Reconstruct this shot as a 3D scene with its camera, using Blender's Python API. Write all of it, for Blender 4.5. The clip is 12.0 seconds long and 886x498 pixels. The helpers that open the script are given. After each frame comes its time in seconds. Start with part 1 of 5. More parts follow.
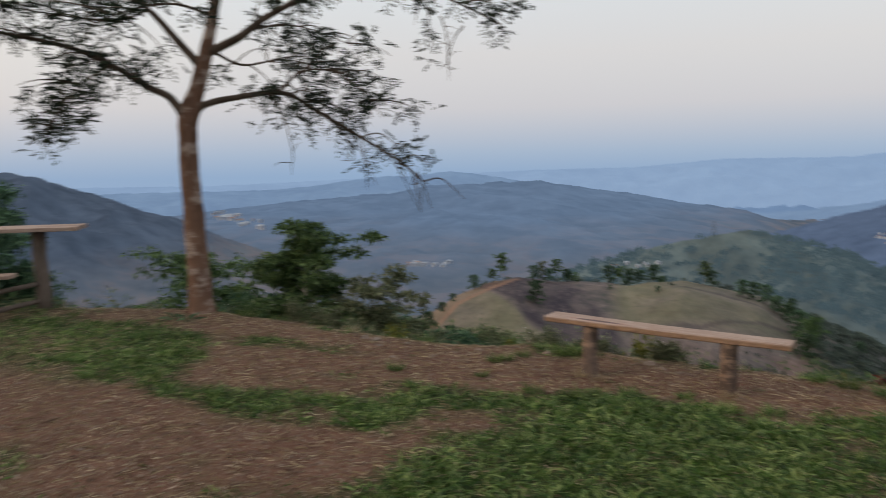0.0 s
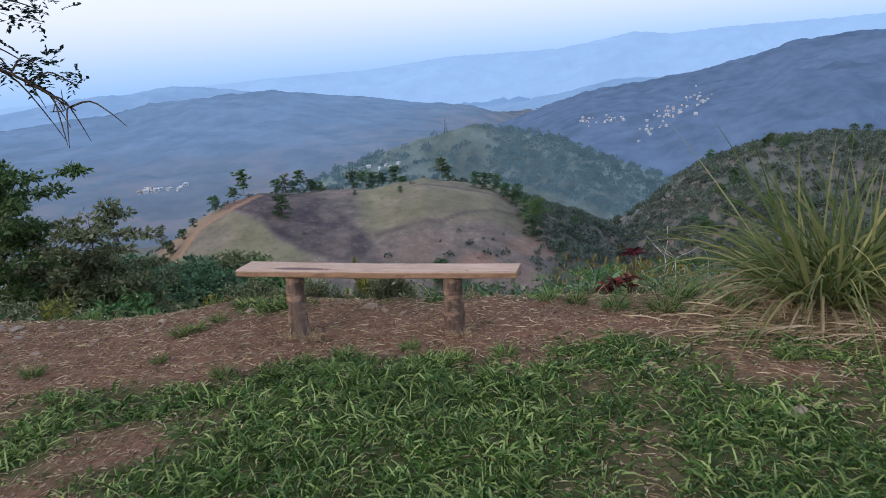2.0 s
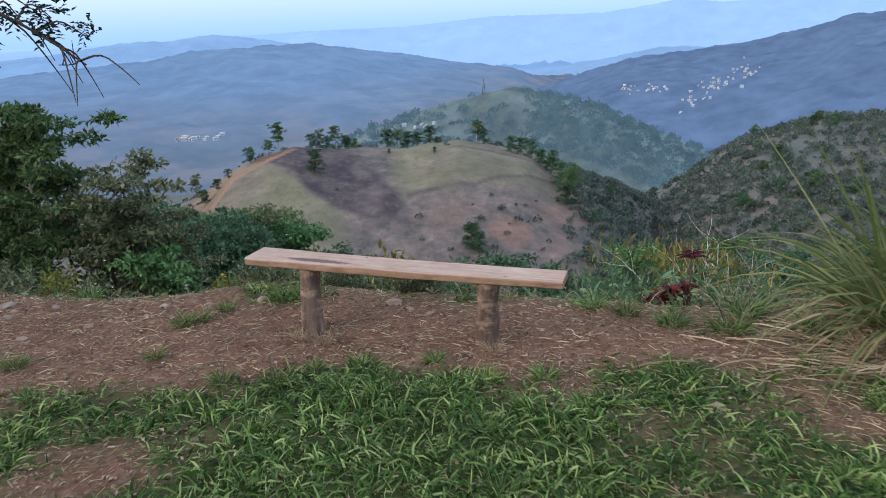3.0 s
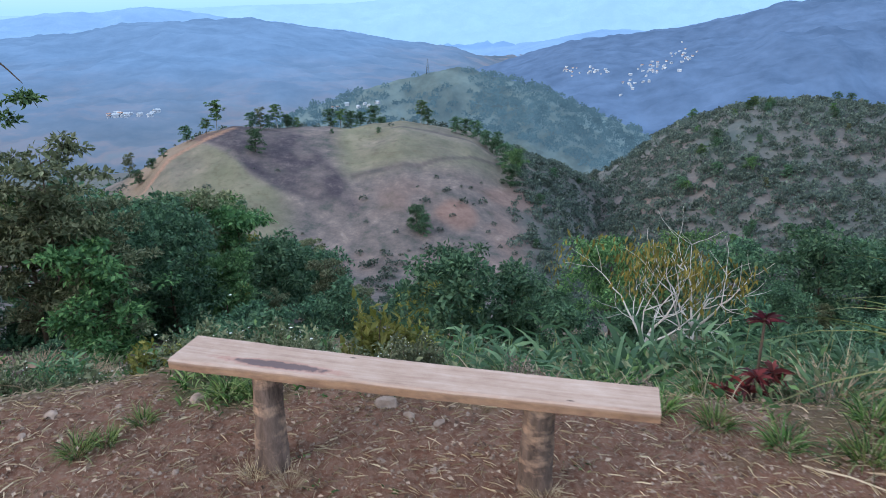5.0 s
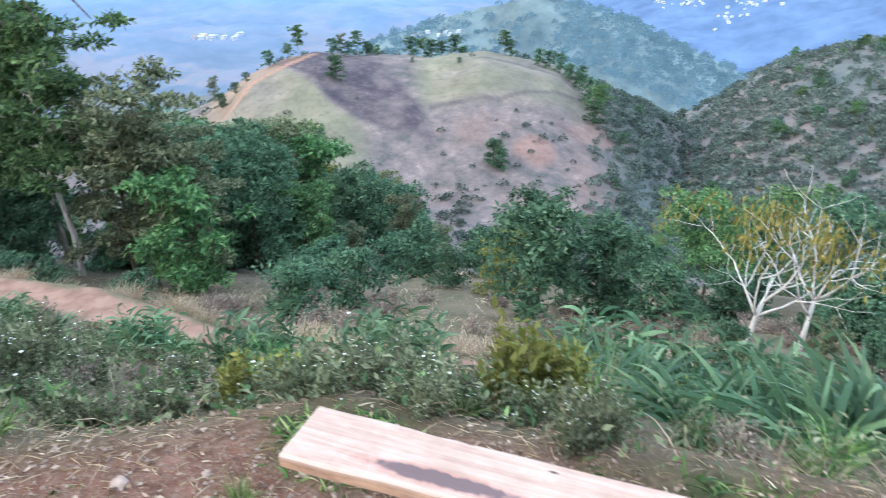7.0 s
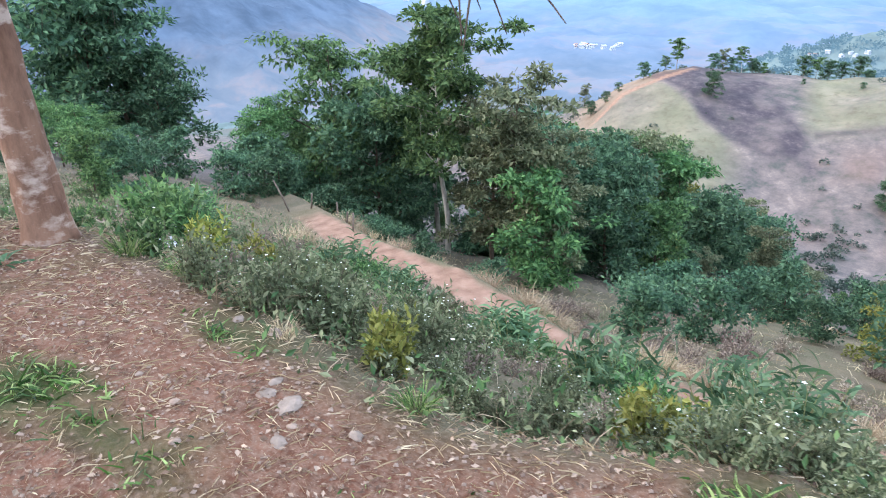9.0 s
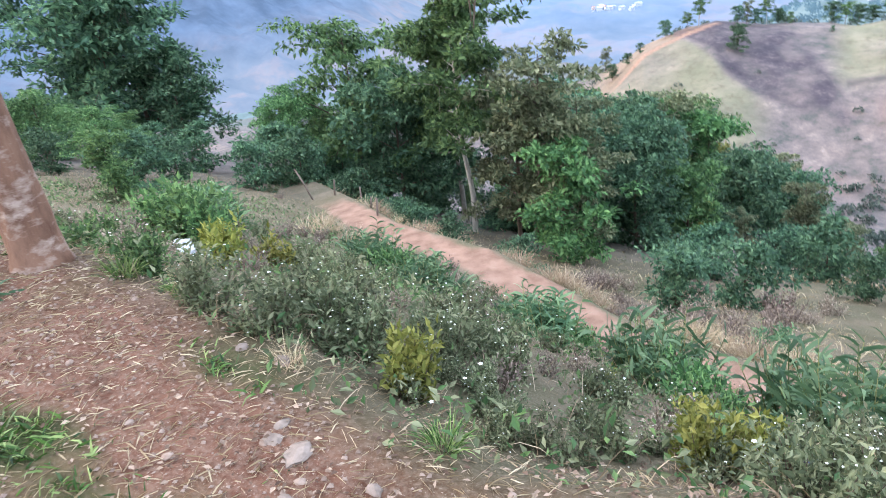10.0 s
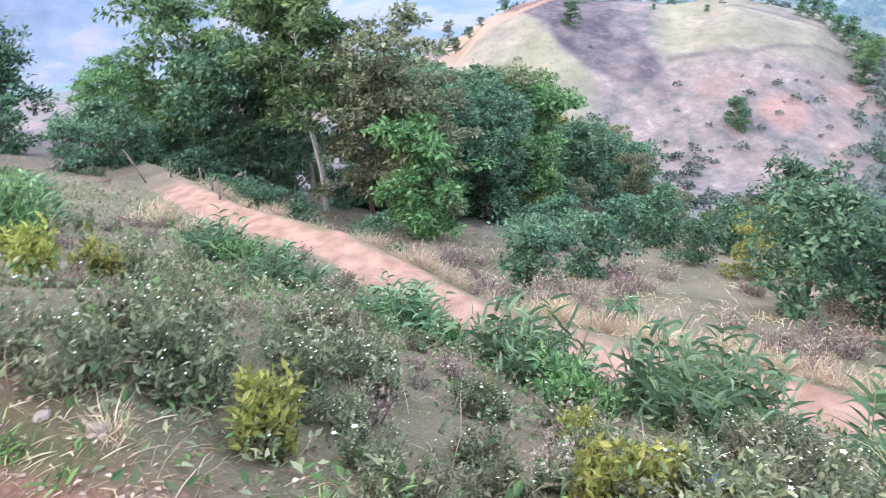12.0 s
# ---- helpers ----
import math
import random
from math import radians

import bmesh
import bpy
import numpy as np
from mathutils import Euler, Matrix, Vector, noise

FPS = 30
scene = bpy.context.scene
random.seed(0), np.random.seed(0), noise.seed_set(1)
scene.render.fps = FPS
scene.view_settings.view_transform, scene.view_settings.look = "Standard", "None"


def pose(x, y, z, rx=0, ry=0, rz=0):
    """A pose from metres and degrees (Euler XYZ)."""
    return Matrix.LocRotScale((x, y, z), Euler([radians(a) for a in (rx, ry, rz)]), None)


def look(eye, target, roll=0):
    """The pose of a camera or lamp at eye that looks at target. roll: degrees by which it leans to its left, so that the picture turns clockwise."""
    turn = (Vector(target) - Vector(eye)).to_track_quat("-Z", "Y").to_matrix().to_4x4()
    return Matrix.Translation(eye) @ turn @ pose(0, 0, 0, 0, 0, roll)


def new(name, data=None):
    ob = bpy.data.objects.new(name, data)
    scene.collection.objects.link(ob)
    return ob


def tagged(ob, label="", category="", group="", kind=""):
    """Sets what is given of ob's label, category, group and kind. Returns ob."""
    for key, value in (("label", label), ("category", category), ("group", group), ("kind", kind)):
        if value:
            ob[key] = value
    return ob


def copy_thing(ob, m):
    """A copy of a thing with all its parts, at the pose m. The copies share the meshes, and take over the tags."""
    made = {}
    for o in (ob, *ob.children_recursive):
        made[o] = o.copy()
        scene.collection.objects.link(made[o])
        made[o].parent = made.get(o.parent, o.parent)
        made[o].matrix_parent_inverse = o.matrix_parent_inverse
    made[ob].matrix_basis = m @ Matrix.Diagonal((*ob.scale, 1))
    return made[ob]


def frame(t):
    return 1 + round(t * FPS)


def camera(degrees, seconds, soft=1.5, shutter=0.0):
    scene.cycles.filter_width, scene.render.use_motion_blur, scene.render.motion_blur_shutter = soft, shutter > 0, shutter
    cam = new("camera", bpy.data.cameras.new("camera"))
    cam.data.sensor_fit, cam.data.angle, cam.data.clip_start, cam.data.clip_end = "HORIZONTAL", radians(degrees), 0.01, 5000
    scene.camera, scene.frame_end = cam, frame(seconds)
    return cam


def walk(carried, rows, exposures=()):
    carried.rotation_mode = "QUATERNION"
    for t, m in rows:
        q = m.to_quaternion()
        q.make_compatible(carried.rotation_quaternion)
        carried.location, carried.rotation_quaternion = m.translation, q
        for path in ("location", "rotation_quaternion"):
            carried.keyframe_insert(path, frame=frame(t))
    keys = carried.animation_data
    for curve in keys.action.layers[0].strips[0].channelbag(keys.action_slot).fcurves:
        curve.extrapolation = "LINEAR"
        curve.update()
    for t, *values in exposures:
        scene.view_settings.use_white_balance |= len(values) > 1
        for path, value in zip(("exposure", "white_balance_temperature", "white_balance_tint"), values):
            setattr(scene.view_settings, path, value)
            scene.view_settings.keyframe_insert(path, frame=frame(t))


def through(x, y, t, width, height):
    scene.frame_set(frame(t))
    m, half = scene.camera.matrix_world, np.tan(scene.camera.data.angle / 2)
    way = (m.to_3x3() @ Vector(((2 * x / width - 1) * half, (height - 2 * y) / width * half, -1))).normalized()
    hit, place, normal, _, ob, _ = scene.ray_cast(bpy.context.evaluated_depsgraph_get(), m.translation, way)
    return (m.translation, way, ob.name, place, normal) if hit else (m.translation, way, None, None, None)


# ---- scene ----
cam = camera(63.7, 12.0, soft=0.9, shutter=0.4)
PATH = [
    (0, (0.968, -0.398, 1.693), (0.194, 1.434, 1.485), -0.9),
    (0.5, (1.095, -0.129, 1.738), (0.726, 1.819, 1.472), -2.6),
    (1, (0.965, 0.169, 1.702), (0.76, 2.13, 1.367), -0.6),
    (1.5, (0.941, 0.48, 1.679), (0.793, 2.421, 1.221), -1.1),
    (2, (1.083, 0.877, 1.697), (0.982, 2.814, 1.207), -4.5),
    (2.5, (1.082, 1.141, 1.731), (0.91, 3.062, 1.199), -2.4),
    (4.3, (0.762, 2.514, 1.776), (0.554, 4.384, 1.097), -2.3),
    (4.5, (0.741, 2.598, 1.778), (0.582, 4.482, 1.125), -1.5),
    (5, (0.576, 2.937, 1.813), (0.545, 4.83, 1.169), -0.7),
    (5.5, (0.496, 3.146, 1.763), (0.443, 5.021, 1.069), 0.1),
    (6, (0.477, 3.498, 1.756), (0.462, 5.375, 1.066), -1.9),
    (6.5, (0.352, 3.766, 1.745), (0.196, 5.588, 0.934), -1.1),
    (7, (0.052, 4.033, 1.781), (-0.176, 5.845, 0.964), -0.1),
    (7.5, (-0.07, 4.08, 1.95), (-0.637, 5.782, 1.067), 0.7),
    (9.3, (-0.51, 4.191, 1.715), (-1.628, 5.662, 0.949), -1.9),
    (9.5, (-0.552, 4.286, 1.708), (-1.684, 5.745, 0.941), -2.6),
    (10, (-0.663, 4.517, 1.706), (-1.804, 5.929, 0.868), -5.8),
    (10.5, (-0.775, 4.671, 1.69), (-1.675, 6.185, 0.744), -2.6),
    (11, (-0.981, 4.783, 1.682), (-1.83, 6.349, 0.773), -1.7),
    (11.5, (-1.065, 4.851, 1.658), (-1.88, 6.415, 0.717), -0.1),
    (12, (-0.992, 4.927, 1.67), (-1.765, 6.519, 0.739), -2.4),
]
walk(cam, [(t, look(eye, target, roll)) for t, eye, target, roll in PATH],
     exposures=[(0, -0.22, 7100, 11), (1, -0.18, 6500, 12), (1.5, 0.1, 6200, 12), (2.5, 0.45, 6000, 10), (4.5, 0.75, 5700, 8), (5.5, 0.8, 5500, 6), (6.5, 1.32, 5500, 6), (7.5, 1.92, 5650, 8), (9.5, 1.8, 5800, 10), (10.5, 2.2, 5900, 14), (11, 2.25, 5880, 17), (12, 2.3, 5880, 17)])

# ---- light ----
world = bpy.data.worlds.new("world")
scene.world = world
world.use_nodes = True
wt = world.node_tree
wt.nodes.clear()
SUN_EL, SUN_ROT = radians(14), radians(250)
sky = wt.nodes.new("ShaderNodeTexSky")
sky.sky_type = "NISHITA"
sky.sun_disc = False
sky.sun_elevation, sky.sun_rotation = SUN_EL, SUN_ROT
sky.air_density, sky.dust_density = 1.5, 4.0
sky_bg = wt.nodes.new("ShaderNodeBackground")
sky_bg.inputs["Strength"].default_value = 0.05
wt.links.new(sky.outputs[0], sky_bg.inputs["Color"])
# thin high overcast: pale zenith, faint pink band, blue haze at the horizon
tc = wt.nodes.new("ShaderNodeTexCoord")
sep = wt.nodes.new("ShaderNodeSeparateXYZ")
wt.links.new(tc.outputs["Generated"], sep.inputs[0])
ramp = wt.nodes.new("ShaderNodeValToRGB")
wt.links.new(sep.outputs["Z"], ramp.inputs[0])
cr = ramp.color_ramp
cr.elements[0].position, cr.elements[0].color = 0.0, (0.30, 0.47, 0.74, 1)
cr.elements[1].position, cr.elements[1].color = 0.65, (0.72, 0.80, 0.92, 1)
for pos, col in ((0.03, (0.38, 0.53, 0.76, 1)), (0.09, (0.58, 0.62, 0.75, 1)), (0.16, (0.66, 0.68, 0.77, 1)), (0.27, (0.69, 0.77, 0.88, 1))):
    e = cr.elements.new(pos)
    e.color = col
veil = wt.nodes.new("ShaderNodeBackground")
veil.inputs["Strength"].default_value = 1.0
wt.links.new(ramp.outputs[0], veil.inputs["Color"])
both = wt.nodes.new("ShaderNodeAddShader")
wt.links.new(sky_bg.outputs[0], both.inputs[0])
wt.links.new(veil.outputs[0], both.inputs[1])
wout = wt.nodes.new("ShaderNodeOutputWorld")
wt.links.new(both.outputs[0], wout.inputs[0])

sun = new("sun", bpy.data.lights.new("sun", "SUN"))
sun.data.energy, sun.data.angle, sun.data.color = 0.9, radians(25), (1.0, 0.88, 0.76)
sun.matrix_world = look((-20, -14, 14), (0, 0, 0))


# ---- helpers of the place ----
def mesh_from(name, verts, faces, smooth=True):
    me = bpy.data.meshes.new(name)
    me.from_pydata([tuple(v) for v in verts], [], faces)
    if smooth:
        me.polygons.foreach_set("use_smooth", [True] * len(me.polygons))
    me.update()
    return me


def mesh_np(name, verts, faces, smooth=False):
    """A mesh from arrays: verts (n, 3), faces (m, k)."""
    verts, faces = np.asarray(verts, np.float32), np.asarray(faces, np.int32)
    me = bpy.data.meshes.new(name)
    k = faces.shape[1]
    me.vertices.add(len(verts))
    me.vertices.foreach_set("co", verts.ravel())
    me.loops.add(faces.size)
    me.loops.foreach_set("vertex_index", faces.ravel())
    me.polygons.add(len(faces))
    me.polygons.foreach_set("loop_start", np.arange(0, faces.size, k, dtype=np.int32))
    me.polygons.foreach_set("use_smooth", np.full(len(faces), smooth))
    me.update(calc_edges=True)
    return me


def part(name, data, material, parent=None, label=""):
    """One mesh object, from a bmesh or a mesh, under a thing or a part."""
    if isinstance(data, bmesh.types.BMesh):
        me = bpy.data.meshes.new(name)
        data.to_mesh(me)
        data.free()
        data = me
    ob = new(name, data)
    if material and not data.materials:
        data.materials.append(material)
    ob.parent = parent
    if label:
        tagged(ob, label)
    return ob


def thing(name, label, category, m=None, group="", kind=""):
    ob = new(name)
    if m is not None:
        ob.matrix_basis = m
    return tagged(ob, label, category, group, kind)


def tube(bm, pts, radii, n=8, rough=0.0, cap=True):
    """A tapered round limb along pts."""
    rings = []
    side = Vector((1, 0.3, 0.1))
    for i, p in enumerate(pts):
        a = Vector(pts[max(i - 1, 0)])
        b = Vector(pts[min(i + 1, len(pts) - 1)])
        d = (b - a).normalized()
        u = d.cross(side)
        if u.length < 0.1:
            u = d.cross(Vector((0, 1, 0.2)))
        u.normalize()
        v = d.cross(u)
        ring = []
        for k in range(n):
            w = 2 * math.pi * k / n
            r = radii[i] * (1 + rough * noise.noise(Vector((k * 1.7, i * 0.9, radii[0] * 40))))
            ring.append(bm.verts.new(Vector(p) + (u * math.cos(w) + v * math.sin(w)) * r))
        rings.append(ring)
    for r0, r1 in zip(rings, rings[1:]):
        for k in range(n):
            f = bm.faces.new((r0[k], r0[(k + 1) % n], r1[(k + 1) % n], r1[k]))
            f.smooth = True
    if cap:
        bm.faces.new(rings[0][::-1])
        bm.faces.new(rings[-1])


def leaves(name, P, D, N, L, W, fold=0.25):
    """Folded pointed leaves: base points P, ways D, normals N, lengths L, widths W."""
    P, D, N = (np.asarray(a, float) for a in (P, D, N))
    n = len(P)
    L, W = np.broadcast_to(L, n)[:, None], np.broadcast_to(W, n)[:, None]
    D = D / (np.linalg.norm(D, axis=1, keepdims=True) + 1e-9)
    S = np.cross(D, N)
    S /= np.linalg.norm(S, axis=1, keepdims=True) + 1e-9
    U = np.cross(S, D)
    mid = P + D * L * 0.45
    v = np.stack([P, mid + S * W / 2 + U * W * fold, P + D * L, mid - S * W / 2 + U * W * fold], 1).reshape(-1, 3)
    i = np.arange(n)[:, None] * 4
    f = np.concatenate([i + [0, 1, 2], i + [0, 2, 3]], 1).reshape(-1, 3)
    return mesh_np(name, v, f)


def blades(name, P, D, L, W, droop, rng, cuts=3):
    """Arching grass blades: base P, way D at the base, length L, width W, droop of the tip."""
    P, D = np.asarray(P, float), np.asarray(D, float)
    n = len(P)
    L, W, droop = (np.broadcast_to(a, n)[:, None] for a in (L, W, droop))
    D = D / (np.linalg.norm(D, axis=1, keepdims=True) + 1e-9)
    a = rng.uniform(0, 2 * math.pi, n)
    S = np.cross(D, np.stack([np.cos(a), np.sin(a), 0 * a], 1))
    S /= np.linalg.norm(S, axis=1, keepdims=True) + 1e-9
    H = D.copy()
    H[:, 2] = 0
    H /= np.linalg.norm(H, axis=1, keepdims=True) + 1e-9
    rows = []
    for c in range(cuts + 1):
        t = c / cuts
        q = P + D * L * t * (1 - 0.25 * droop * t) + H * L * droop * t * t * 0.45
        q[:, 2:] -= L * droop * t ** 2.4 * 0.75
        w = W / 2 * (0.75 + 0.5 * t if t < 0.5 else 1.0 * (1 - t) * 2 + 0.02)
        rows += [q - S * w, q + S * w]
    v = np.stack(rows, 1).reshape(-1, 3)
    k = 2 * (cuts + 1)
    i = np.arange(n)[:, None] * k
    f = np.concatenate([i + [2 * c, 2 * c + 1, 2 * c + 3, 2 * c + 2] for c in range(cuts)], 1).reshape(-1, 4)
    return mesh_np(name, v, f)


def lattice(x, y, seed):
    """Hash of whole-numbered places to 0..1."""
    h = (x.astype(np.int64) * 374761393 + y.astype(np.int64) * 668265263 + seed * 974634777) & 0x7FFFFFFF
    h = ((h ^ (h >> 13)) * 1274126177) & 0x7FFFFFFF
    return ((h ^ (h >> 16)) & 0xFFFF) / 65535.0


def grain(x, y, size, seed=0, octaves=3):
    """Smooth value noise, -1..1, with features of that size."""
    x, y = np.asarray(x, float) / size, np.asarray(y, float) / size
    total, amp, norm = 0.0, 1.0, 0.0
    for o in range(octaves):
        xi, yi = np.floor(x), np.floor(y)
        fx, fy = x - xi, y - yi
        fx, fy = fx * fx * (3 - 2 * fx), fy * fy * (3 - 2 * fy)
        s = seed + o * 17
        a, b = lattice(xi, yi, s), lattice(xi + 1, yi, s)
        c, d = lattice(xi, yi + 1, s), lattice(xi + 1, yi + 1, s)
        total = total + amp * ((a + (b - a) * fx) * (1 - fy) + (c + (d - c) * fx) * fy)
        norm, amp = norm + amp, amp * 0.5
        x, y = x * 2.03 + 5.3, y * 2.03 + 1.7
    return total / norm * 2 - 1


def step(a, b, x):
    t = np.clip((np.asarray(x, float) - a) / (b - a), 0, 1)
    return t * t * (3 - 2 * t)


# ---- the lie of the land ----
def edge_y(x):
    """Where the flat hilltop breaks off."""
    bend = np.interp(x, (-3.4, -2.5, -1.8, -1.2, -0.7, 0.1, 1.0, 2.4), (5.95, 5.75, 5.66, 5.95, 6.25, 6.05, 6.0, 5.72))
    return bend - 0.5 * np.maximum(0, -5.0 - x) - 0.14 * np.maximum(0, x - 2.4)


def path_y(x):
    """Centre line of the dirt footpath below the hilltop."""
    return np.interp(x, (-60, -22, -17, -13, -9, -5.3, -3, 6, 14, 60), (44, 22.5, 19.6, 17.2, 16.0, 14.3, 13.8, 13.5, 12.6, 4))


def path_z(x):
    return np.interp(x, (-60, -22, -17, -13, -9, -3, 6, 14, 60), (-16, -7.6, -6.5, -5.7, -5.2, -4.95, -4.9, -5.0, -9))


def ridge(az, r, D, crest, near, far, floor):
    top = np.interp(az, crest[0], crest[1])
    w = np.where(r < D, near, far)
    return floor + (top - floor) * np.exp(-(((r - D) / w) ** 2))


HILL = ((-34, -28, -25, -22, -19, -17, -12, -8, -4, 1.6, 4, 9, 14), (-60, -46, -39, -31, -27, -25.6, -27, -28.2, -27.3, -31, -35, -43, -60))
KNOLL = ((11, 14, 16, 17.6, 20.5, 22.7, 27, 31, 45), (-62, -50, -41, -36, -30, -27.5, -26.5, -28, -20))


def land(x, y):
    """Height of the ground."""
    x, y = np.asarray(x, float), np.asarray(y, float)
    ye, yp, zp = edge_y(x), path_y(x), path_z(x)
    flat = 0.035 * np.maximum(0, -x) * step(-3, 4, y) + 0.03 * grain(x, y, 1.3, 3) + 0.012 * grain(x, y, 0.25, 4)
    u = (y - ye) / (yp - 0.65 - ye)
    uc = np.clip(u, 0, 1)
    bank = zp * (0.78 * uc + 0.22 * uc ** 2) * step(-0.02, 0.1, uc) + 0.12 * grain(x, y, 1.6, 6) * np.minimum(uc * 6, 1) * np.minimum((1 - uc) * 6, 1)
    d = np.maximum(0, y - yp - 0.6)
    below = zp - 0.40 * d - (0.25 + 1.2 * step(-3, -8, x)) * step(0, 2.2, d) + step(2, 30, d) * 1.6 * grain(x, y, 14, 9) + 0.15 * grain(x, y, 1.1, 8) * step(0, 1, d)
    z = np.where(u < 0, flat, np.where(u < 1, bank + flat * (1 - uc), below))
    r = np.hypot(x, y - 3)
    az = np.degrees(np.arctan2(x, y - 3))
    floor = np.interp(r, (0, 60, 210, 330, 700, 5000), (-48, -48, -50, -84, -150, -420))
    hills = ridge(az, r, 188, HILL, 48, 50, floor)
    hills = np.maximum(hills, ridge(az, r, 235, KNOLL, 75, 90, floor)) + step(60, 140, r) * (2.2 * grain(x, y, 38, 12) + 0.5 * grain(x, y, 7, 14, 2))
    ahead = step(-4, 10, y + 0.25 * np.abs(x))
    z = np.where(y > -5, np.logaddexp(z / 3.0, hills / 3.0) * 3.0 * step(25, 60, r) + z * (1 - step(25, 60, r)), z)
    return z * ahead + flat * (1 - ahead)


def zat(x, y):
    return float(land(np.array([x]), np.array([y]))[0])


# ---- materials ----
class Mat:
    """A small wrapper to build node materials."""

    def __init__(self, name, rough=0.8, metal=0.0, spec=0.3):
        self.m = bpy.data.materials.new(name)
        self.m.use_nodes = True
        self.t = self.m.node_tree
        self.b = self.t.nodes["Principled BSDF"]
        self.b.inputs["Roughness"].default_value = rough
        self.b.inputs["Metallic"].default_value = metal
        self.b.inputs["Specular IOR Level"].default_value = spec
        self.pos = None

    def node(self, kind, **inputs):
        n = self.t.nodes.new(kind)
        for k, v in inputs.items():
            n.inputs[k].default_value = v
        return n

    def link(self, a, b):
        self.t.links.new(a, b)

    def coord(self, local=False):
        if local:
            return self.node("ShaderNodeTexCoord").outputs["Object"]
        if self.pos is None:
            self.pos = self.node("ShaderNodeNewGeometry").outputs["Position"]
        return self.pos

    def noise(self, scale, detail=4.0, rough=0.6, local=False, stretch=None):
        n = self.node("ShaderNodeTexNoise", Scale=scale, Detail=detail, Roughness=rough)
        src = self.coord(local)
        if stretch:
            mp = self.node("ShaderNodeMapping", Scale=stretch)
            self.link(src, mp.inputs["Vector"])
            src = mp.outputs[0]
        self.link(src, n.inputs["Vector"])
        return n.outputs["Fac"]

    def ramp(self, fac, *stops):
        r = self.node("ShaderNodeValToRGB")
        e = r.color_ramp.elements
        e[0].position, e[0].color = stops[0][0], (*stops[0][1], 1)
        e[1].position, e[1].color = stops[-1][0], (*stops[-1][1], 1)
        for p, c in stops[1:-1]:
            e.new(p).color = (*c, 1)
        self.link(fac, r.inputs[0])
        return r.outputs[0]

    def level(self, fac, lo, hi):
        n = self.node("ShaderNodeMapRange")
        n.inputs["From Min"].default_value, n.inputs["From Max"].default_value = lo, hi
        self.link(fac, n.inputs["Value"])
        return n.outputs[0]

    def mix(self, fac, a, b, how="MIX"):
        n = self.t.nodes.new("ShaderNodeMix")
        n.data_type, n.blend_type = "RGBA", how
        for sock, v in ((n.inputs[0], fac), (n.inputs[6], a), (n.inputs[7], b)):
            if isinstance(v, (int, float)):
                sock.default_value = v
            elif isinstance(v, tuple):
                sock.default_value = (*v, 1)
            else:
                self.link(v, sock)
        return n.outputs[2]

    def calc(self, op, a, b):
        n = self.t.nodes.new("ShaderNodeMath")
        n.operation = op
        for sock, v in zip(n.inputs, (a, b)):
            if isinstance(v, (int, float)):
                sock.default_value = v
            else:
                self.link(v, sock)
        return n.outputs[0]

    def attr(self, name):
        n = self.t.nodes.new("ShaderNodeAttribute")
        n.attribute_name = name
        return n.outputs["Fac"]

    def island(self):
        return self.node("ShaderNodeNewGeometry").outputs["Random Per Island"]

    def random(self):
        return self.node("ShaderNodeObjectInfo").outputs["Random"]

    def colour(self, c):
        self.link(c, self.b.inputs["Base Color"])
        return self

    def bump(self, height, strength=0.5, distance=0.02):
        n = self.node("ShaderNodeBump", Strength=strength, Distance=distance)
        self.link(height, n.inputs["Height"])
        self.link(n.outputs[0], self.b.inputs["Normal"])
        return self

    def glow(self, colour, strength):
        """Emission painted as the haze of kilometres of air, for the distant backdrop alone."""
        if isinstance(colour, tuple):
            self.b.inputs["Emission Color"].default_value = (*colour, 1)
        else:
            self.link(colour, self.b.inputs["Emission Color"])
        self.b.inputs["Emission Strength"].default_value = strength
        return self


def leaf_material(name, dark, mid, light, rough=0.6, through=0.36):
    """Foliage: leaf by leaf tints, patches of older and younger leaves, some light let through."""
    m = Mat(name, rough, spec=0.25)
    c = m.ramp(m.island(), (0.0, dark), (0.55, mid), (0.85, light), (1.0, tuple(1.25 * v for v in light)))
    c = m.mix(m.level(m.noise(1.3, 3), 0.35, 0.7), c, m.mix(0.5, c, dark))
    shift = m.node("ShaderNodeHueSaturation", Saturation=1.0)
    m.link(m.calc("ADD", m.calc("MULTIPLY", m.random(), 0.03), 0.485), shift.inputs["Hue"])
    m.link(m.calc("ADD", m.calc("MULTIPLY", m.random(), 0.5), 0.75), shift.inputs["Value"])
    m.link(c, shift.inputs["Color"])
    m.colour(shift.outputs[0])
    if through:
        tr = m.node("ShaderNodeBsdfTranslucent")
        m.link(shift.outputs[0], tr.inputs["Color"])
        mx = m.node("ShaderNodeMixShader", Fac=through)
        m.link(m.b.outputs[0], mx.inputs[1])
        m.link(tr.outputs[0], mx.inputs[2])
        out = next(n for n in m.t.nodes if n.type == "OUTPUT_MATERIAL")
        m.link(mx.outputs[0], out.inputs["Surface"])
    return m.m


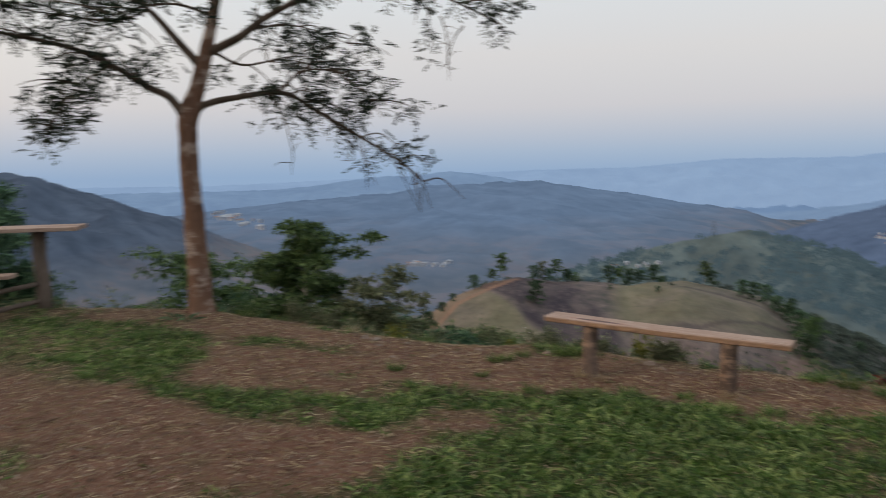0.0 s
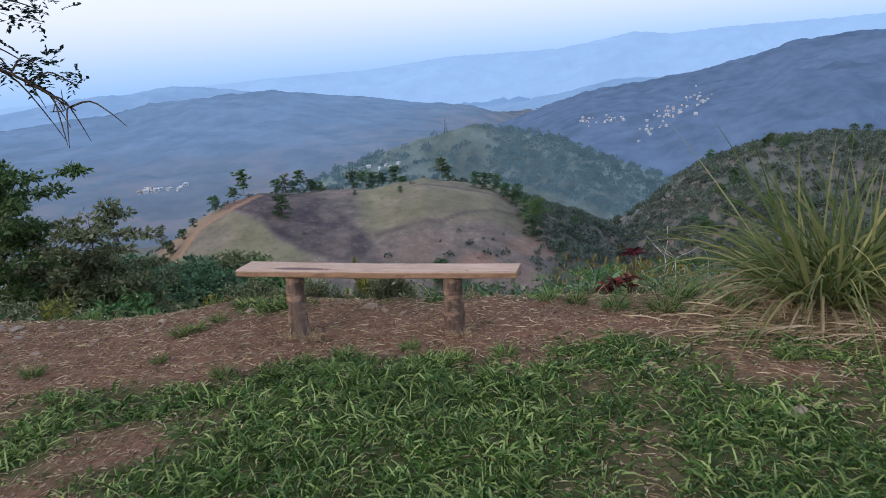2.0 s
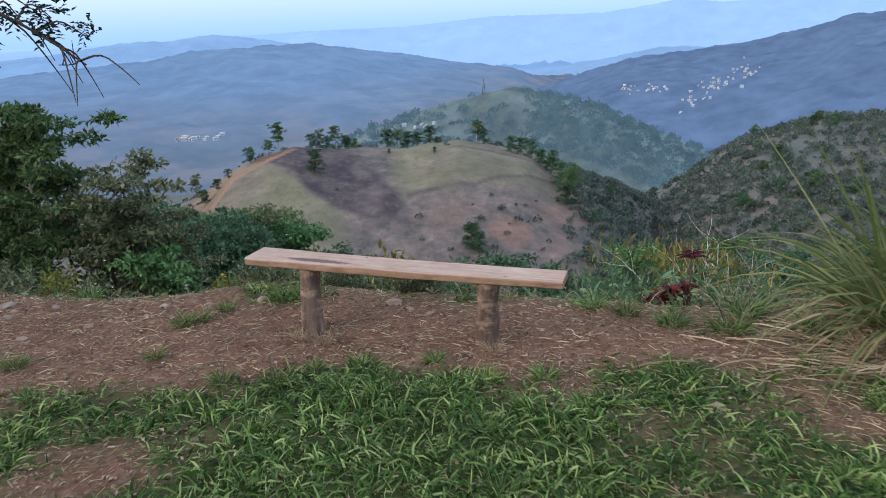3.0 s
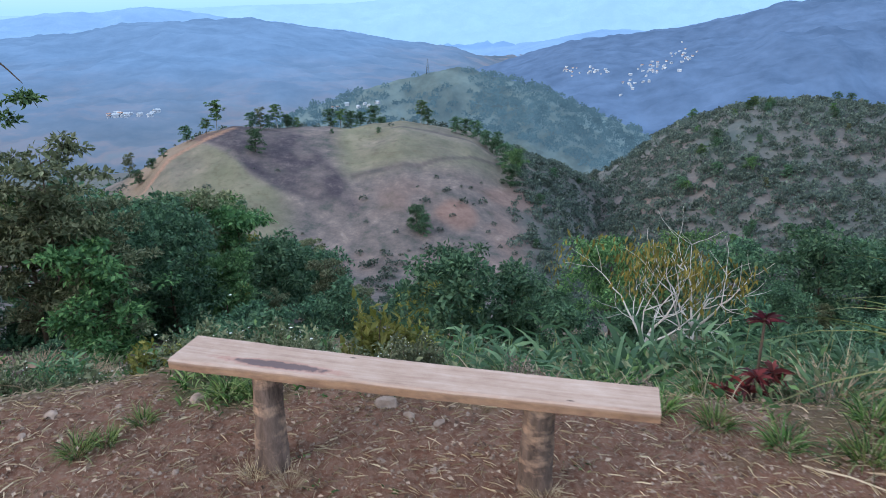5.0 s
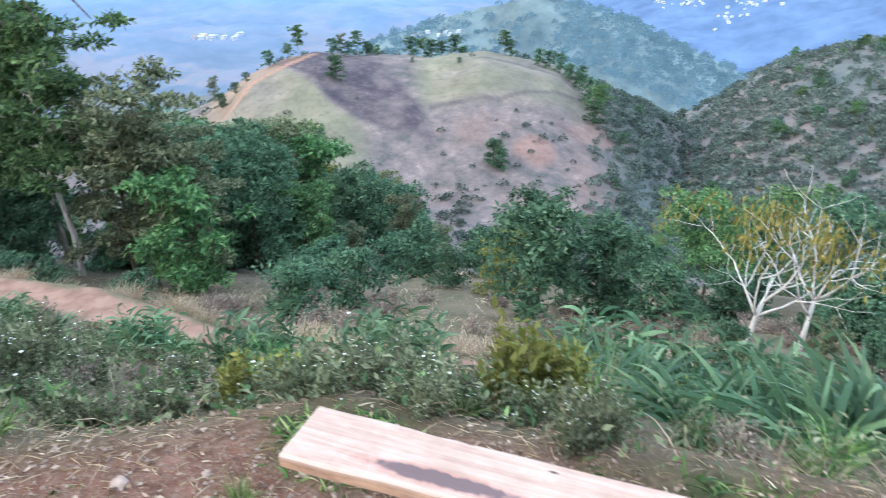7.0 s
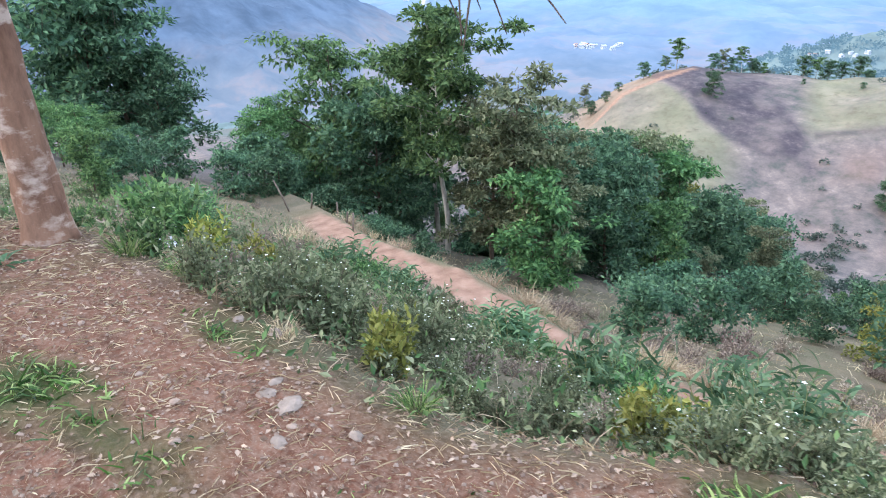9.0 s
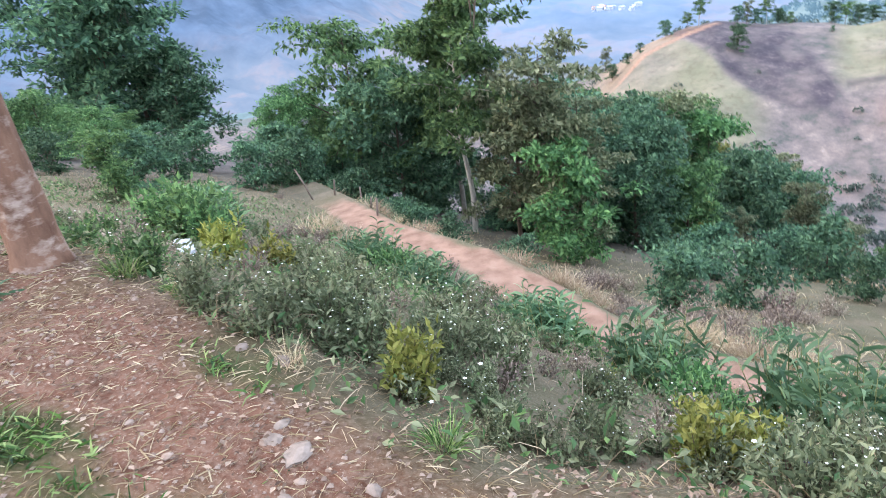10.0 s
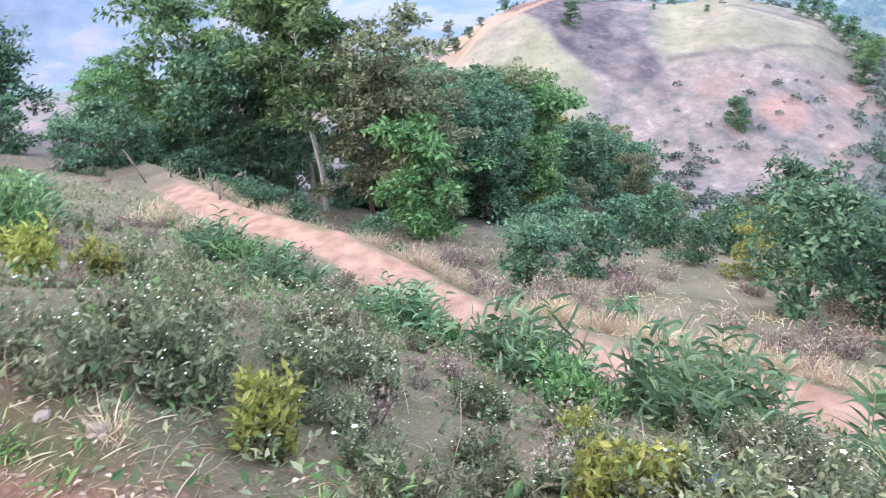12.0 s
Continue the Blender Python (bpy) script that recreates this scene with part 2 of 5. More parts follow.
def ground_material():
    m = Mat("earth_and_turf", 0.95, spec=0.15)
    grit = m.noise(38, 6, 0.7)
    clod = m.noise(7, 4)
    broad = m.noise(0.8, 4)
    far = m.noise(0.09, 6, 0.65)
    dirt = m.ramp(clod, (0.25, (0.070, 0.029, 0.017)), (0.5, (0.135, 0.060, 0.037)), (0.75, (0.20, 0.103, 0.068)))
    dirt = m.mix(m.level(grit, 0.42, 0.75), dirt, (0.23, 0.155, 0.115))
    dirt = m.mix(m.level(m.noise(90, 3), 0.6, 0.72), dirt, (0.33, 0.25, 0.20))
    turf = m.ramp(clod, (0.3, (0.022, 0.035, 0.010)), (0.55, (0.045, 0.062, 0.018)), (0.8, (0.085, 0.07, 0.03)))
    turf = m.mix(m.level(grit, 0.5, 0.8), turf, (0.11, 0.075, 0.045))
    scrub = m.ramp(broad, (0.25, (0.055, 0.06, 0.025)), (0.5, (0.10, 0.085, 0.05)), (0.72, (0.16, 0.12, 0.085)))
    scrub = m.mix(m.level(grit, 0.45, 0.75), scrub, (0.19, 0.15, 0.10))
    meadow = m.ramp(far, (0.28, (0.1, 0.1, 0.062)), (0.5, (0.165, 0.153, 0.097)), (0.72, (0.24, 0.205, 0.145)))
    meadow = m.mix(m.level(m.noise(0.6, 5), 0.5, 0.8), meadow, (0.10, 0.085, 0.05))
    brown = m.ramp(m.noise(0.22, 7, 0.75), (0.33, (0.055, 0.062, 0.055)), (0.48, (0.115, 0.095, 0.09)), (0.6, (0.165, 0.13, 0.118)), (0.72, (0.27, 0.215, 0.19)))
    burnt = m.ramp(m.noise(0.45, 7, 0.75), (0.3, (0.032, 0.028, 0.034)), (0.5, (0.058, 0.047, 0.055)), (0.64, (0.1, 0.078, 0.08)), (0.78, (0.24, 0.19, 0.17)))
    red = m.ramp(m.noise(0.5, 5), (0.3, (0.15, 0.085, 0.066)), (0.7, (0.26, 0.16, 0.13)))
    track = m.ramp(m.noise(2.2, 5), (0.3, (0.16, 0.092, 0.062)), (0.55, (0.25, 0.15, 0.108)), (0.8, (0.31, 0.205, 0.155)))
    # woods on the hills, bluish grey because haze is painted into the tone
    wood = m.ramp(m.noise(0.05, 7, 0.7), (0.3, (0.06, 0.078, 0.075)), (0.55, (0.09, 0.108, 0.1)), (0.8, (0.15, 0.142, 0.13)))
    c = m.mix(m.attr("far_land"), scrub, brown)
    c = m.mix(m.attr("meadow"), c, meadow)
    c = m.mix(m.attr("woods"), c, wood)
    c = m.mix(m.attr("burnt"), c, burnt)
    c = m.mix(m.attr("red_soil"), c, red)
    c = m.mix(m.attr("dirt"), c, dirt)
    c = m.mix(m.attr("turf"), c, turf)
    c = m.mix(m.attr("track"), c, track)
    m.colour(c)
    m.bump(m.calc("ADD", m.calc("MULTIPLY", clod, 1.2), grit), 0.8, 0.03)
    return m.m


def bark_material(name, dark, light, scale=9.0, patch=None, stretch=(1, 1, 0.35)):
    m = Mat(name, 0.9, spec=0.2)
    n = m.noise(scale, 6, 0.7, True, stretch)
    c = m.ramp(n, (0.3, dark), (0.7, light))
    if patch:
        c = m.mix(m.level(m.noise(scale * 0.35, 5, 0.65, True, (1, 1, 1.8)), 0.5, 0.62), c, patch)
    m.colour(c)
    m.bump(n, 0.9, 0.03)
    return m.m


def plank_material():
    m = Mat("weathered_sawn_wood", 0.75, spec=0.25)
    fibre = m.calc("ADD", m.calc("MULTIPLY", m.noise(6, 6, 0.65, True, (0.35, 9, 9)), 0.5), m.calc("MULTIPLY", m.noise(5, 6, 0.7, True, (1, 1.6, 1)), 0.5))
    c = m.ramp(fibre, (0.32, (0.23, 0.145, 0.105)), (0.5, (0.36, 0.25, 0.195)), (0.68, (0.46, 0.35, 0.29)))
    stain = m.level(m.noise(2.2, 4, 0.6, True, (0.6, 5, 5)), 0.60, 0.72)
    c = m.mix(m.calc("MULTIPLY", stain, 0.45), c, (0.23, 0.135, 0.10))
    knot = m.node("ShaderNodeTexVoronoi", Scale=5.0)
    mp = m.node("ShaderNodeMapping", Scale=(0.8, 2.2, 1))
    m.link(m.coord(True), mp.inputs["Vector"])
    m.link(mp.outputs[0], knot.inputs["Vector"])
    c = m.mix(m.level(knot.outputs["Distance"], 0.075, 0.03), c, (0.07, 0.045, 0.035))
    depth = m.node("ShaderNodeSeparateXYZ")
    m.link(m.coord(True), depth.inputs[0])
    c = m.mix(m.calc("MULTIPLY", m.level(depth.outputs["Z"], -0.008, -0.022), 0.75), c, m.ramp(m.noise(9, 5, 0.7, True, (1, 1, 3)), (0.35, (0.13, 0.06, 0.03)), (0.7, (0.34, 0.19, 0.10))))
    # one long dark scorch with a reddish rim, towards the plank's end
    at = m.node("ShaderNodeMapping", Location=(-0.46, 0.06, 0), Scale=(1, 1, 1))
    at.vector_type = "POINT"
    m.link(m.coord(True), at.inputs["Vector"])
    bend = m.node("ShaderNodeMapping", Rotation=(0, 0, 0.09), Scale=(4.2, 34, 0.01))
    m.link(at.outputs[0], bend.inputs["Vector"])
    far = m.node("ShaderNodeVectorMath")
    far.operation = "LENGTH"
    m.link(bend.outputs[0], far.inputs[0])
    reach = m.calc("ADD", far.outputs["Value"], m.calc("MULTIPLY", m.calc("SUBTRACT", m.noise(22, 4, 0.6, True), 0.5), 1.1))
    c = m.mix(m.calc("MULTIPLY", m.level(reach, 1.35, 1.0), 0.55), c, (0.30, 0.13, 0.10))
    c = m.mix(m.calc("MULTIPLY", m.level(reach, 1.0, 0.75), 0.85), c, (0.075, 0.055, 0.06))
    m.colour(c)
    m.bump(fibre, 0.35, 0.008)
    return m.m


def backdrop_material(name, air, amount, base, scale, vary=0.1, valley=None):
    """A mountain whose haze of kilometres of air is painted in as emission."""
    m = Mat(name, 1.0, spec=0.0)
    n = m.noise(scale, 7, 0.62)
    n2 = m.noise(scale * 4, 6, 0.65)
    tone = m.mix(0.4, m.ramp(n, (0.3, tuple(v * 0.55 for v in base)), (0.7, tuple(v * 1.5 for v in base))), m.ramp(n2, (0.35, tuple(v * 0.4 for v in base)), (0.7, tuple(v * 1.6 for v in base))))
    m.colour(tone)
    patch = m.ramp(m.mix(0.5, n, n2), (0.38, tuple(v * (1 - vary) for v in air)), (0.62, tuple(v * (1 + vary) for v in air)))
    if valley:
        # pale farmland and painted mist, both as emission, low in the valley
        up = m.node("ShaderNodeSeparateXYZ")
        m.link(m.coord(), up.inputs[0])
        misty_fields = m.ramp(m.noise(scale * 2.5, 6, 0.6), (0.35, (0.085, 0.122, 0.18)), (0.5, (0.12, 0.152, 0.21)), (0.58, (0.175, 0.172, 0.21)), (0.7, (0.135, 0.175, 0.225)))
        patch = m.mix(m.level(up.outputs["Z"], valley[1], valley[0]), patch, misty_fields)
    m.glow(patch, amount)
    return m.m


M_GROUND = ground_material()
M_PLANK = plank_material()
M_LOG = bark_material("peeling_log_bark", (0.045, 0.03, 0.024), (0.21, 0.145, 0.115), 16, (0.34, 0.22, 0.155), (1, 1, 0.25))
M_TRUNK = bark_material("reddish_rough_bark", (0.10, 0.05, 0.032), (0.23, 0.13, 0.085), 10, (0.36, 0.27, 0.22))
M_TRUNK_DARK = bark_material("brown_bark", (0.05, 0.035, 0.025), (0.13, 0.095, 0.07), 8)
M_TRUNK_PALE = bark_material("pale_grey_bark", (0.20, 0.17, 0.145), (0.40, 0.36, 0.31), 8)
M_POST = bark_material("grey_brown_post_wood", (0.10, 0.075, 0.06), (0.22, 0.17, 0.14), 12)
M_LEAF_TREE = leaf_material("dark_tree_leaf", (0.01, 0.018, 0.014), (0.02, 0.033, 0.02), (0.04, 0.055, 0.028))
M_LEAF_GREEN = leaf_material("green_leaf", (0.035, 0.075, 0.028), (0.09, 0.17, 0.058), (0.18, 0.28, 0.1))
M_LEAF_DEEP = leaf_material("deep_green_leaf", (0.03, 0.064, 0.036), (0.068, 0.134, 0.07), (0.14, 0.225, 0.115))
# hill bushes: greyer, paler leaves, with haze mixed into the base colour
M_LEAF_HILL = leaf_material("hazy_hill_leaf", (0.06, 0.082, 0.072), (0.095, 0.126, 0.102), (0.155, 0.182, 0.14))
M_BARE = bark_material("whitish_bark", (0.34, 0.31, 0.28), (0.58, 0.54, 0.50), 8)
M_LEAF_OLIVE = leaf_material("olive_leaf", (0.06, 0.072, 0.036), (0.135, 0.155, 0.078), (0.25, 0.255, 0.145))
M_LEAF_YELLOW = leaf_material("yellow_green_leaf", (0.10, 0.115, 0.02), (0.20, 0.21, 0.042), (0.34, 0.33, 0.085))
M_LEAF_FADED = leaf_material("yellowing_leaf", (0.10, 0.085, 0.02), (0.19, 0.16, 0.035), (0.28, 0.23, 0.06))
M_LEAF_RED = leaf_material("dark_red_leaf", (0.03, 0.008, 0.01), (0.06, 0.013, 0.017), (0.15, 0.026, 0.03))
M_BLADE = leaf_material("fresh_grass_blade", (0.012, 0.034, 0.006), (0.085, 0.16, 0.03), (0.28, 0.34, 0.12), 0.5, 0.2)
M_BLADE_BLUE = leaf_material("broad_grass_blade", (0.04, 0.08, 0.038), (0.085, 0.155, 0.074), (0.19, 0.28, 0.14))
M_BLADE_REED = leaf_material("reed_blade", (0.06, 0.09, 0.025), (0.13, 0.16, 0.05), (0.26, 0.25, 0.10))
M_STRAW = leaf_material("dry_straw", (0.20, 0.14, 0.08), (0.34, 0.25, 0.16), (0.50, 0.40, 0.28), 0.8, 0.1)
M_FLOWER = leaf_material("white_flower", (0.6, 0.6, 0.55), (0.75, 0.75, 0.7), (0.85, 0.85, 0.8), 0.7, 0.2)
M_LITTER = leaf_material("dead_leaf", (0.07, 0.04, 0.026), (0.21, 0.14, 0.095), (0.40, 0.30, 0.22), 0.85, 0.0)
M_LEAF_DRY = leaf_material("withered_leaf", (0.12, 0.088, 0.068), (0.21, 0.16, 0.13), (0.33, 0.26, 0.21), 0.8, 0.15)


# ---- ground ----
def build_ground():
    az = np.concatenate([np.linspace(-72, 44, 520), np.linspace(46, 286, 60)])
    r = [0.0]
    while r[-1] < 4900:
        fine = 0.014 if r[-1] < 60 else 0.006 if 125 < r[-1] < 205 else 0.016 if r[-1] < 500 else 0.1
        r.append(r[-1] + max(0.07, r[-1] * fine))
    r = np.array(r[1:])
    A, R = np.meshgrid(np.radians(az), r)
    X, Y = R * np.sin(A), 3.0 + R * np.cos(A)
    Z = land(X.ravel(), Y.ravel())
    n, k = len(az), len(r)
    v = np.stack([X.ravel(), Y.ravel(), Z], 1)
    i = (np.arange(k - 1)[:, None] * n + np.arange(n)[None, :]).ravel()
    j = (np.arange(k - 1)[:, None] * n + (np.arange(n)[None, :] + 1) % n).ravel()
    f = np.stack([i, i + n, j + n, j], 1)
    v = np.concatenate([v, [[0, 3, zat(0, 3)]]])
    me = mesh_np("ground", v, f[:, ::-1], True)
    bm = bmesh.new()
    bm.from_mesh(me)
    bm.verts.ensure_lookup_table()
    for q in range(n):
        bm.faces.new((bm.verts[n * k], bm.verts[(q + 1) % n], bm.verts[q])).smooth = True
    bmesh.ops.recalc_face_normals(bm, faces=bm.faces)
    bm.to_mesh(me)
    bm.free()
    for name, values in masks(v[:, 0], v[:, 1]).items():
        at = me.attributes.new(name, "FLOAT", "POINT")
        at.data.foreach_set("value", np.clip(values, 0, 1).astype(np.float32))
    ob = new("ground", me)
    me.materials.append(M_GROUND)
    return tagged(ob, "reddish earth hilltop with turf, scrub slopes and far hills", "ground", kind="structure")


def turf_amount(x, y):
    """How grassy the hilltop is, 0..1."""
    a = 0.32 + 1.3 * grain(x, y, 0.6, 21, 5)

    def spot(cx, cy, rx, ry, add):
        return add * step(1.25, 0.55, np.hypot((x - cx) / rx, (y - cy) / ry) + 0.25 * grain(x, y, 0.5, 23))

    a = a + spot(-2.7, 5.15, 0.95, 0.4, 0.62) + spot(-3.1, 5.1, 0.5, 0.25, 0.9) + spot(0.2, 4.2, 1.3, 0.75, 0.75) + spot(1.3, 3.4, 2.2, 1.2, 0.5) + spot(-4.9, 4.4, 1.6, 0.8, 0.8) + spot(-2.0, 3.75, 0.8, 0.35, 0.7) + spot(2.2, 4.6, 1.5, 0.6, 0.35)
    a = a - spot(-1.7, 5.35, 1.6, 0.75, 1.3) - spot(0.3, 5.55, 1.6, 0.45, 1.0) - spot(-3.3, 2.9, 1.2, 0.6, 1.3) - spot(-2.8, 4.7, 0.8, 0.35, 0.9) - spot(1.5, 5.2, 1.0, 0.22, 0.6) - spot(-0.8, 4.0, 0.35, 0.25, 0.7) - spot(2.6, 4.3, 0.35, 0.3, 0.7) - spot(-1.4, 3.2, 0.5, 0.3, 0.5)
    return np.clip(a, 0, 1)


def masks(x, y):
    ye, yp = edge_y(x), path_y(x)
    top = step(0.5, -0.1, y - ye)
    turf = turf_amount(x, y) * top
    r, az = np.hypot(x, y - 3), np.degrees(np.arctan2(x, y - 3))
    w = 0.52 + 0.24 * grain(x, y, 1.5, 31) + 0.2 * grain(x, y, 0.4, 32)
    fork = step(0.75, 0.5, np.abs(y - yp - 1.9 - 0.1 * (x + 17))) * step(-18.8, -17.6, x) * step(-13.6, -14.8, x)
    track = step(w + 0.12, w - 0.1, np.abs(y - yp) / np.sqrt(1 + 0.3 * step(-5, -12, x))) * step(-18.6, -16.5, x + 0.8 * grain(x, y, 1.2, 33)) * step(60, 30, np.abs(x))
    spur_track = step(1.9, 0.9, np.abs(r - 187 - 2.3 * (az + 17) - 1.2 * grain(x, y, 12, 46))) * step(-25, -23.5, az) * step(-16.4, -17.2, az)
    on_hill = step(118, 135, r) * step(215, 200, r) * step(-27, -24, az) * step(9, 4, az)
    ragged = 3.5 * grain(x, y, 12, 41, 4)
    low_edge = np.interp(az, (-20.6, -19.6, -16.2, -12, -8), (187, 182, 163, 152, 146))
    right_edge = np.interp(r, (146, 161, 175, 192), (-7.4, -9.2, -10.6, -13.0))
    burnt = step(-1.5, 2.0, r - low_edge + ragged) * step(0.5, -0.6, az - right_edge + 0.2 * ragged) * step(-21, -19.6, az) * on_hill
    burnt = burnt * np.clip(0.75 + 0.9 * grain(x, y, 5, 42, 3), 0.15, 1)
    red = step(1.0, 0.5, np.hypot((az - 0.6) / 2.3, (r - 145) / 6.5) + 0.35 * grain(x, y, 9, 43, 3)) * step(110, 125, r)
    bank = step(1.0, 0.5, np.hypot((az - 5.6) / 3.4, (r - 160 - 1.5 * (az - 5)) / 7) + 0.4 * grain(x, y, 10, 53, 3))
    ledge_a = np.abs(r - np.interp(az, (-8.3, -2.7, 3.7), (160, 161.5, 175)) - grain(x, y, 14, 44)) + 3 * step(3.6, 4.2, az) + 3 * step(-8, -8.6, az)
    ledge_b = np.abs(r - np.interp(az, (-5, 0, 3), (186.5, 185, 181)) - grain(x, y, 14, 49)) + 3 * step(-4.6, -5.4, az)
    lines = step(1.3, 0.6, np.minimum(ledge_a, ledge_b)) * on_hill
    lower = 0.35 * step(163, 150, r - 0.6 * az) * step(-16, -6, az) * step(0.3, 0.7, 0.5 + grain(x, y, 14, 50, 4)) * on_hill
    green = on_hill * np.maximum(step(158, 168, r - 0.4 * az) * step(-10, -8, az) * (0.95 - 0.35 * step(-5, 0, az)), 0.75 * step(-12, -15, az) * step(0, -4, r - low_edge)) * (0.85 + 0.6 * grain(x, y, 16, 45, 4))
    shoulder = step(0.0, 3.0, r - 186 - 2.3 * (az + 17)) * step(-17, -19, az) * on_hill
    mixed = 0.75 * step(4, 9, az) * step(70, 130, r) * (0.6 + 0.95 * grain(x, y, 24, 48, 4))
    scars = step(0.62, 0.8, 0.5 + 0.7 * grain(x, y, 15, 57, 3)) * step(9, 14, az) * step(100, 130, r) * step(240, 210, r)
    return {"turf": turf, "dirt": top * (1 - turf * 0.6), "track": np.maximum(np.maximum(track, fork * 0.9), np.maximum(spur_track, 0.4 * shoulder)),
            "meadow": np.maximum(green, 0.6 * shoulder), "burnt": np.maximum(burnt, 0.55 * lines),
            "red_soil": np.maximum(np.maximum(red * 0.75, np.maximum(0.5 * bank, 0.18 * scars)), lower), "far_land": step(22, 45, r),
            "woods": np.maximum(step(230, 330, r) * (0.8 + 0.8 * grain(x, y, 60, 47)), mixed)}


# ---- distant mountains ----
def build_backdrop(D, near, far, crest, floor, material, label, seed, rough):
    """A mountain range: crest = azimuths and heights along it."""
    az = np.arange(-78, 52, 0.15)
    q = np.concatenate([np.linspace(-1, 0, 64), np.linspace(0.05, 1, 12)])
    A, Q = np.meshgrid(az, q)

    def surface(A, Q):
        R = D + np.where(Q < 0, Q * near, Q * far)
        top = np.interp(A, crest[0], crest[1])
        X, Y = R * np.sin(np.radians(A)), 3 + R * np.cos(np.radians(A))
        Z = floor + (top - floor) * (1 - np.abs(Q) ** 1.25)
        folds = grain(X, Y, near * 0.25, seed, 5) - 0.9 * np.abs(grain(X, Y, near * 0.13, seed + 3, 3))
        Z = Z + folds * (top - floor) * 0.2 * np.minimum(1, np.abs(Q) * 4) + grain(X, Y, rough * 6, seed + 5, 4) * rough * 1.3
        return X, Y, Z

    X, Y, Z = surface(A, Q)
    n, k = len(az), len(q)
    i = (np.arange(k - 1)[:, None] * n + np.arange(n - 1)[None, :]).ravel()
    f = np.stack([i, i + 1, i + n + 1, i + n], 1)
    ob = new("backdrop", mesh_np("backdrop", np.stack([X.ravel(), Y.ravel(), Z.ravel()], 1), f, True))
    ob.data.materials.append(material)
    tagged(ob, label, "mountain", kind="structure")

    def spot(a, rise):
        """The place on the near slope seen at azimuth a and that rise, in degrees."""
        qs = np.linspace(-1, 0, 300)
        x, y, z = surface(np.full(300, float(a)), qs)
        i = int(np.argmax(np.degrees(np.arctan2(z - 1.75, np.hypot(x, y - 3))) >= rise))
        return float(x[i]), float(y[i]), float(z[i])

    return spot


def heights(D, *pairs):
    """Azimuths and rises above the eye's level, in degrees, as crest heights at distance D."""
    return [p[0] for p in pairs], [1.75 + D * math.tan(radians(p[1])) for p in pairs]


build_ground()
# each range glows by itself, its haze painted as blue emission
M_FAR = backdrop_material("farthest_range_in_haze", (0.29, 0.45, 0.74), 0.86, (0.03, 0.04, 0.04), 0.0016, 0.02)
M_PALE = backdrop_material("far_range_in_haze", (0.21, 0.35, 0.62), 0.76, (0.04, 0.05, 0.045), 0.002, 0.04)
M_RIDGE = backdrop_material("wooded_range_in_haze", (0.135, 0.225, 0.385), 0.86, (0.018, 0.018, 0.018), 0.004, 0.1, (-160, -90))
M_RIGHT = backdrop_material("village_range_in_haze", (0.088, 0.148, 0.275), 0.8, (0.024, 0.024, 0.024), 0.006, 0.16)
M_LEFT = backdrop_material("dark_wooded_slope_in_haze", (0.06, 0.1, 0.175), 0.76, (0.032, 0.03, 0.028), 0.007, 0.2, (-120, -75))
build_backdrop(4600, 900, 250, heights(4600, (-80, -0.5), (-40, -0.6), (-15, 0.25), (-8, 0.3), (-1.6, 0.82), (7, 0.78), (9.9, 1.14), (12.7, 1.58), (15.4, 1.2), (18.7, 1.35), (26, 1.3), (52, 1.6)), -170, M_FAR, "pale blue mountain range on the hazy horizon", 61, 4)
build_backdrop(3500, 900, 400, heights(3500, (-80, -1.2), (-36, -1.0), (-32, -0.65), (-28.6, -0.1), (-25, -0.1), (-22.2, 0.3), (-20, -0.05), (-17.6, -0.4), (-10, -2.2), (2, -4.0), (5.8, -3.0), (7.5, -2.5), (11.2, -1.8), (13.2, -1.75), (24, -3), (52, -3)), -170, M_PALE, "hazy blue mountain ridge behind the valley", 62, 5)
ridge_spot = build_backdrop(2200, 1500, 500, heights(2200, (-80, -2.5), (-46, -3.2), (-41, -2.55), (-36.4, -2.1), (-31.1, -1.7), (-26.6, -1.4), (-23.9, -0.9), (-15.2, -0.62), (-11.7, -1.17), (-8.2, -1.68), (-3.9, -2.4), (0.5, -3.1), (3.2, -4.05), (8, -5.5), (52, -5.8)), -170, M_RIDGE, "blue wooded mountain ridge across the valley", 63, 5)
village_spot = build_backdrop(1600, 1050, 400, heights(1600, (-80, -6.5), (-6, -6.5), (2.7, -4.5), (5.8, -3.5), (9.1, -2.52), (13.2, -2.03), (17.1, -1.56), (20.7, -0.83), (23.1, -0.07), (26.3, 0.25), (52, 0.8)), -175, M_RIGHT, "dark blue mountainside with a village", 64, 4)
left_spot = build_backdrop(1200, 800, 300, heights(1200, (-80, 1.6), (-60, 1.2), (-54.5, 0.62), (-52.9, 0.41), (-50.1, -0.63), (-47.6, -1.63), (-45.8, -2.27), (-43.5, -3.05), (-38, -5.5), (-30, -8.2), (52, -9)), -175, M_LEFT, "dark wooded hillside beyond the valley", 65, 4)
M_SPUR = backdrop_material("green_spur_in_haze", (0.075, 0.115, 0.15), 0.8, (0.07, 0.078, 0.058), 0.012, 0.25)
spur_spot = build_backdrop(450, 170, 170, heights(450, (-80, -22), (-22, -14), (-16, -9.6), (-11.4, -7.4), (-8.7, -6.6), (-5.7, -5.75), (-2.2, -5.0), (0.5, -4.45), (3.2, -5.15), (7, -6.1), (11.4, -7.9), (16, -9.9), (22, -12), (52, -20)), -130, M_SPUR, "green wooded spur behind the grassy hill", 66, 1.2)


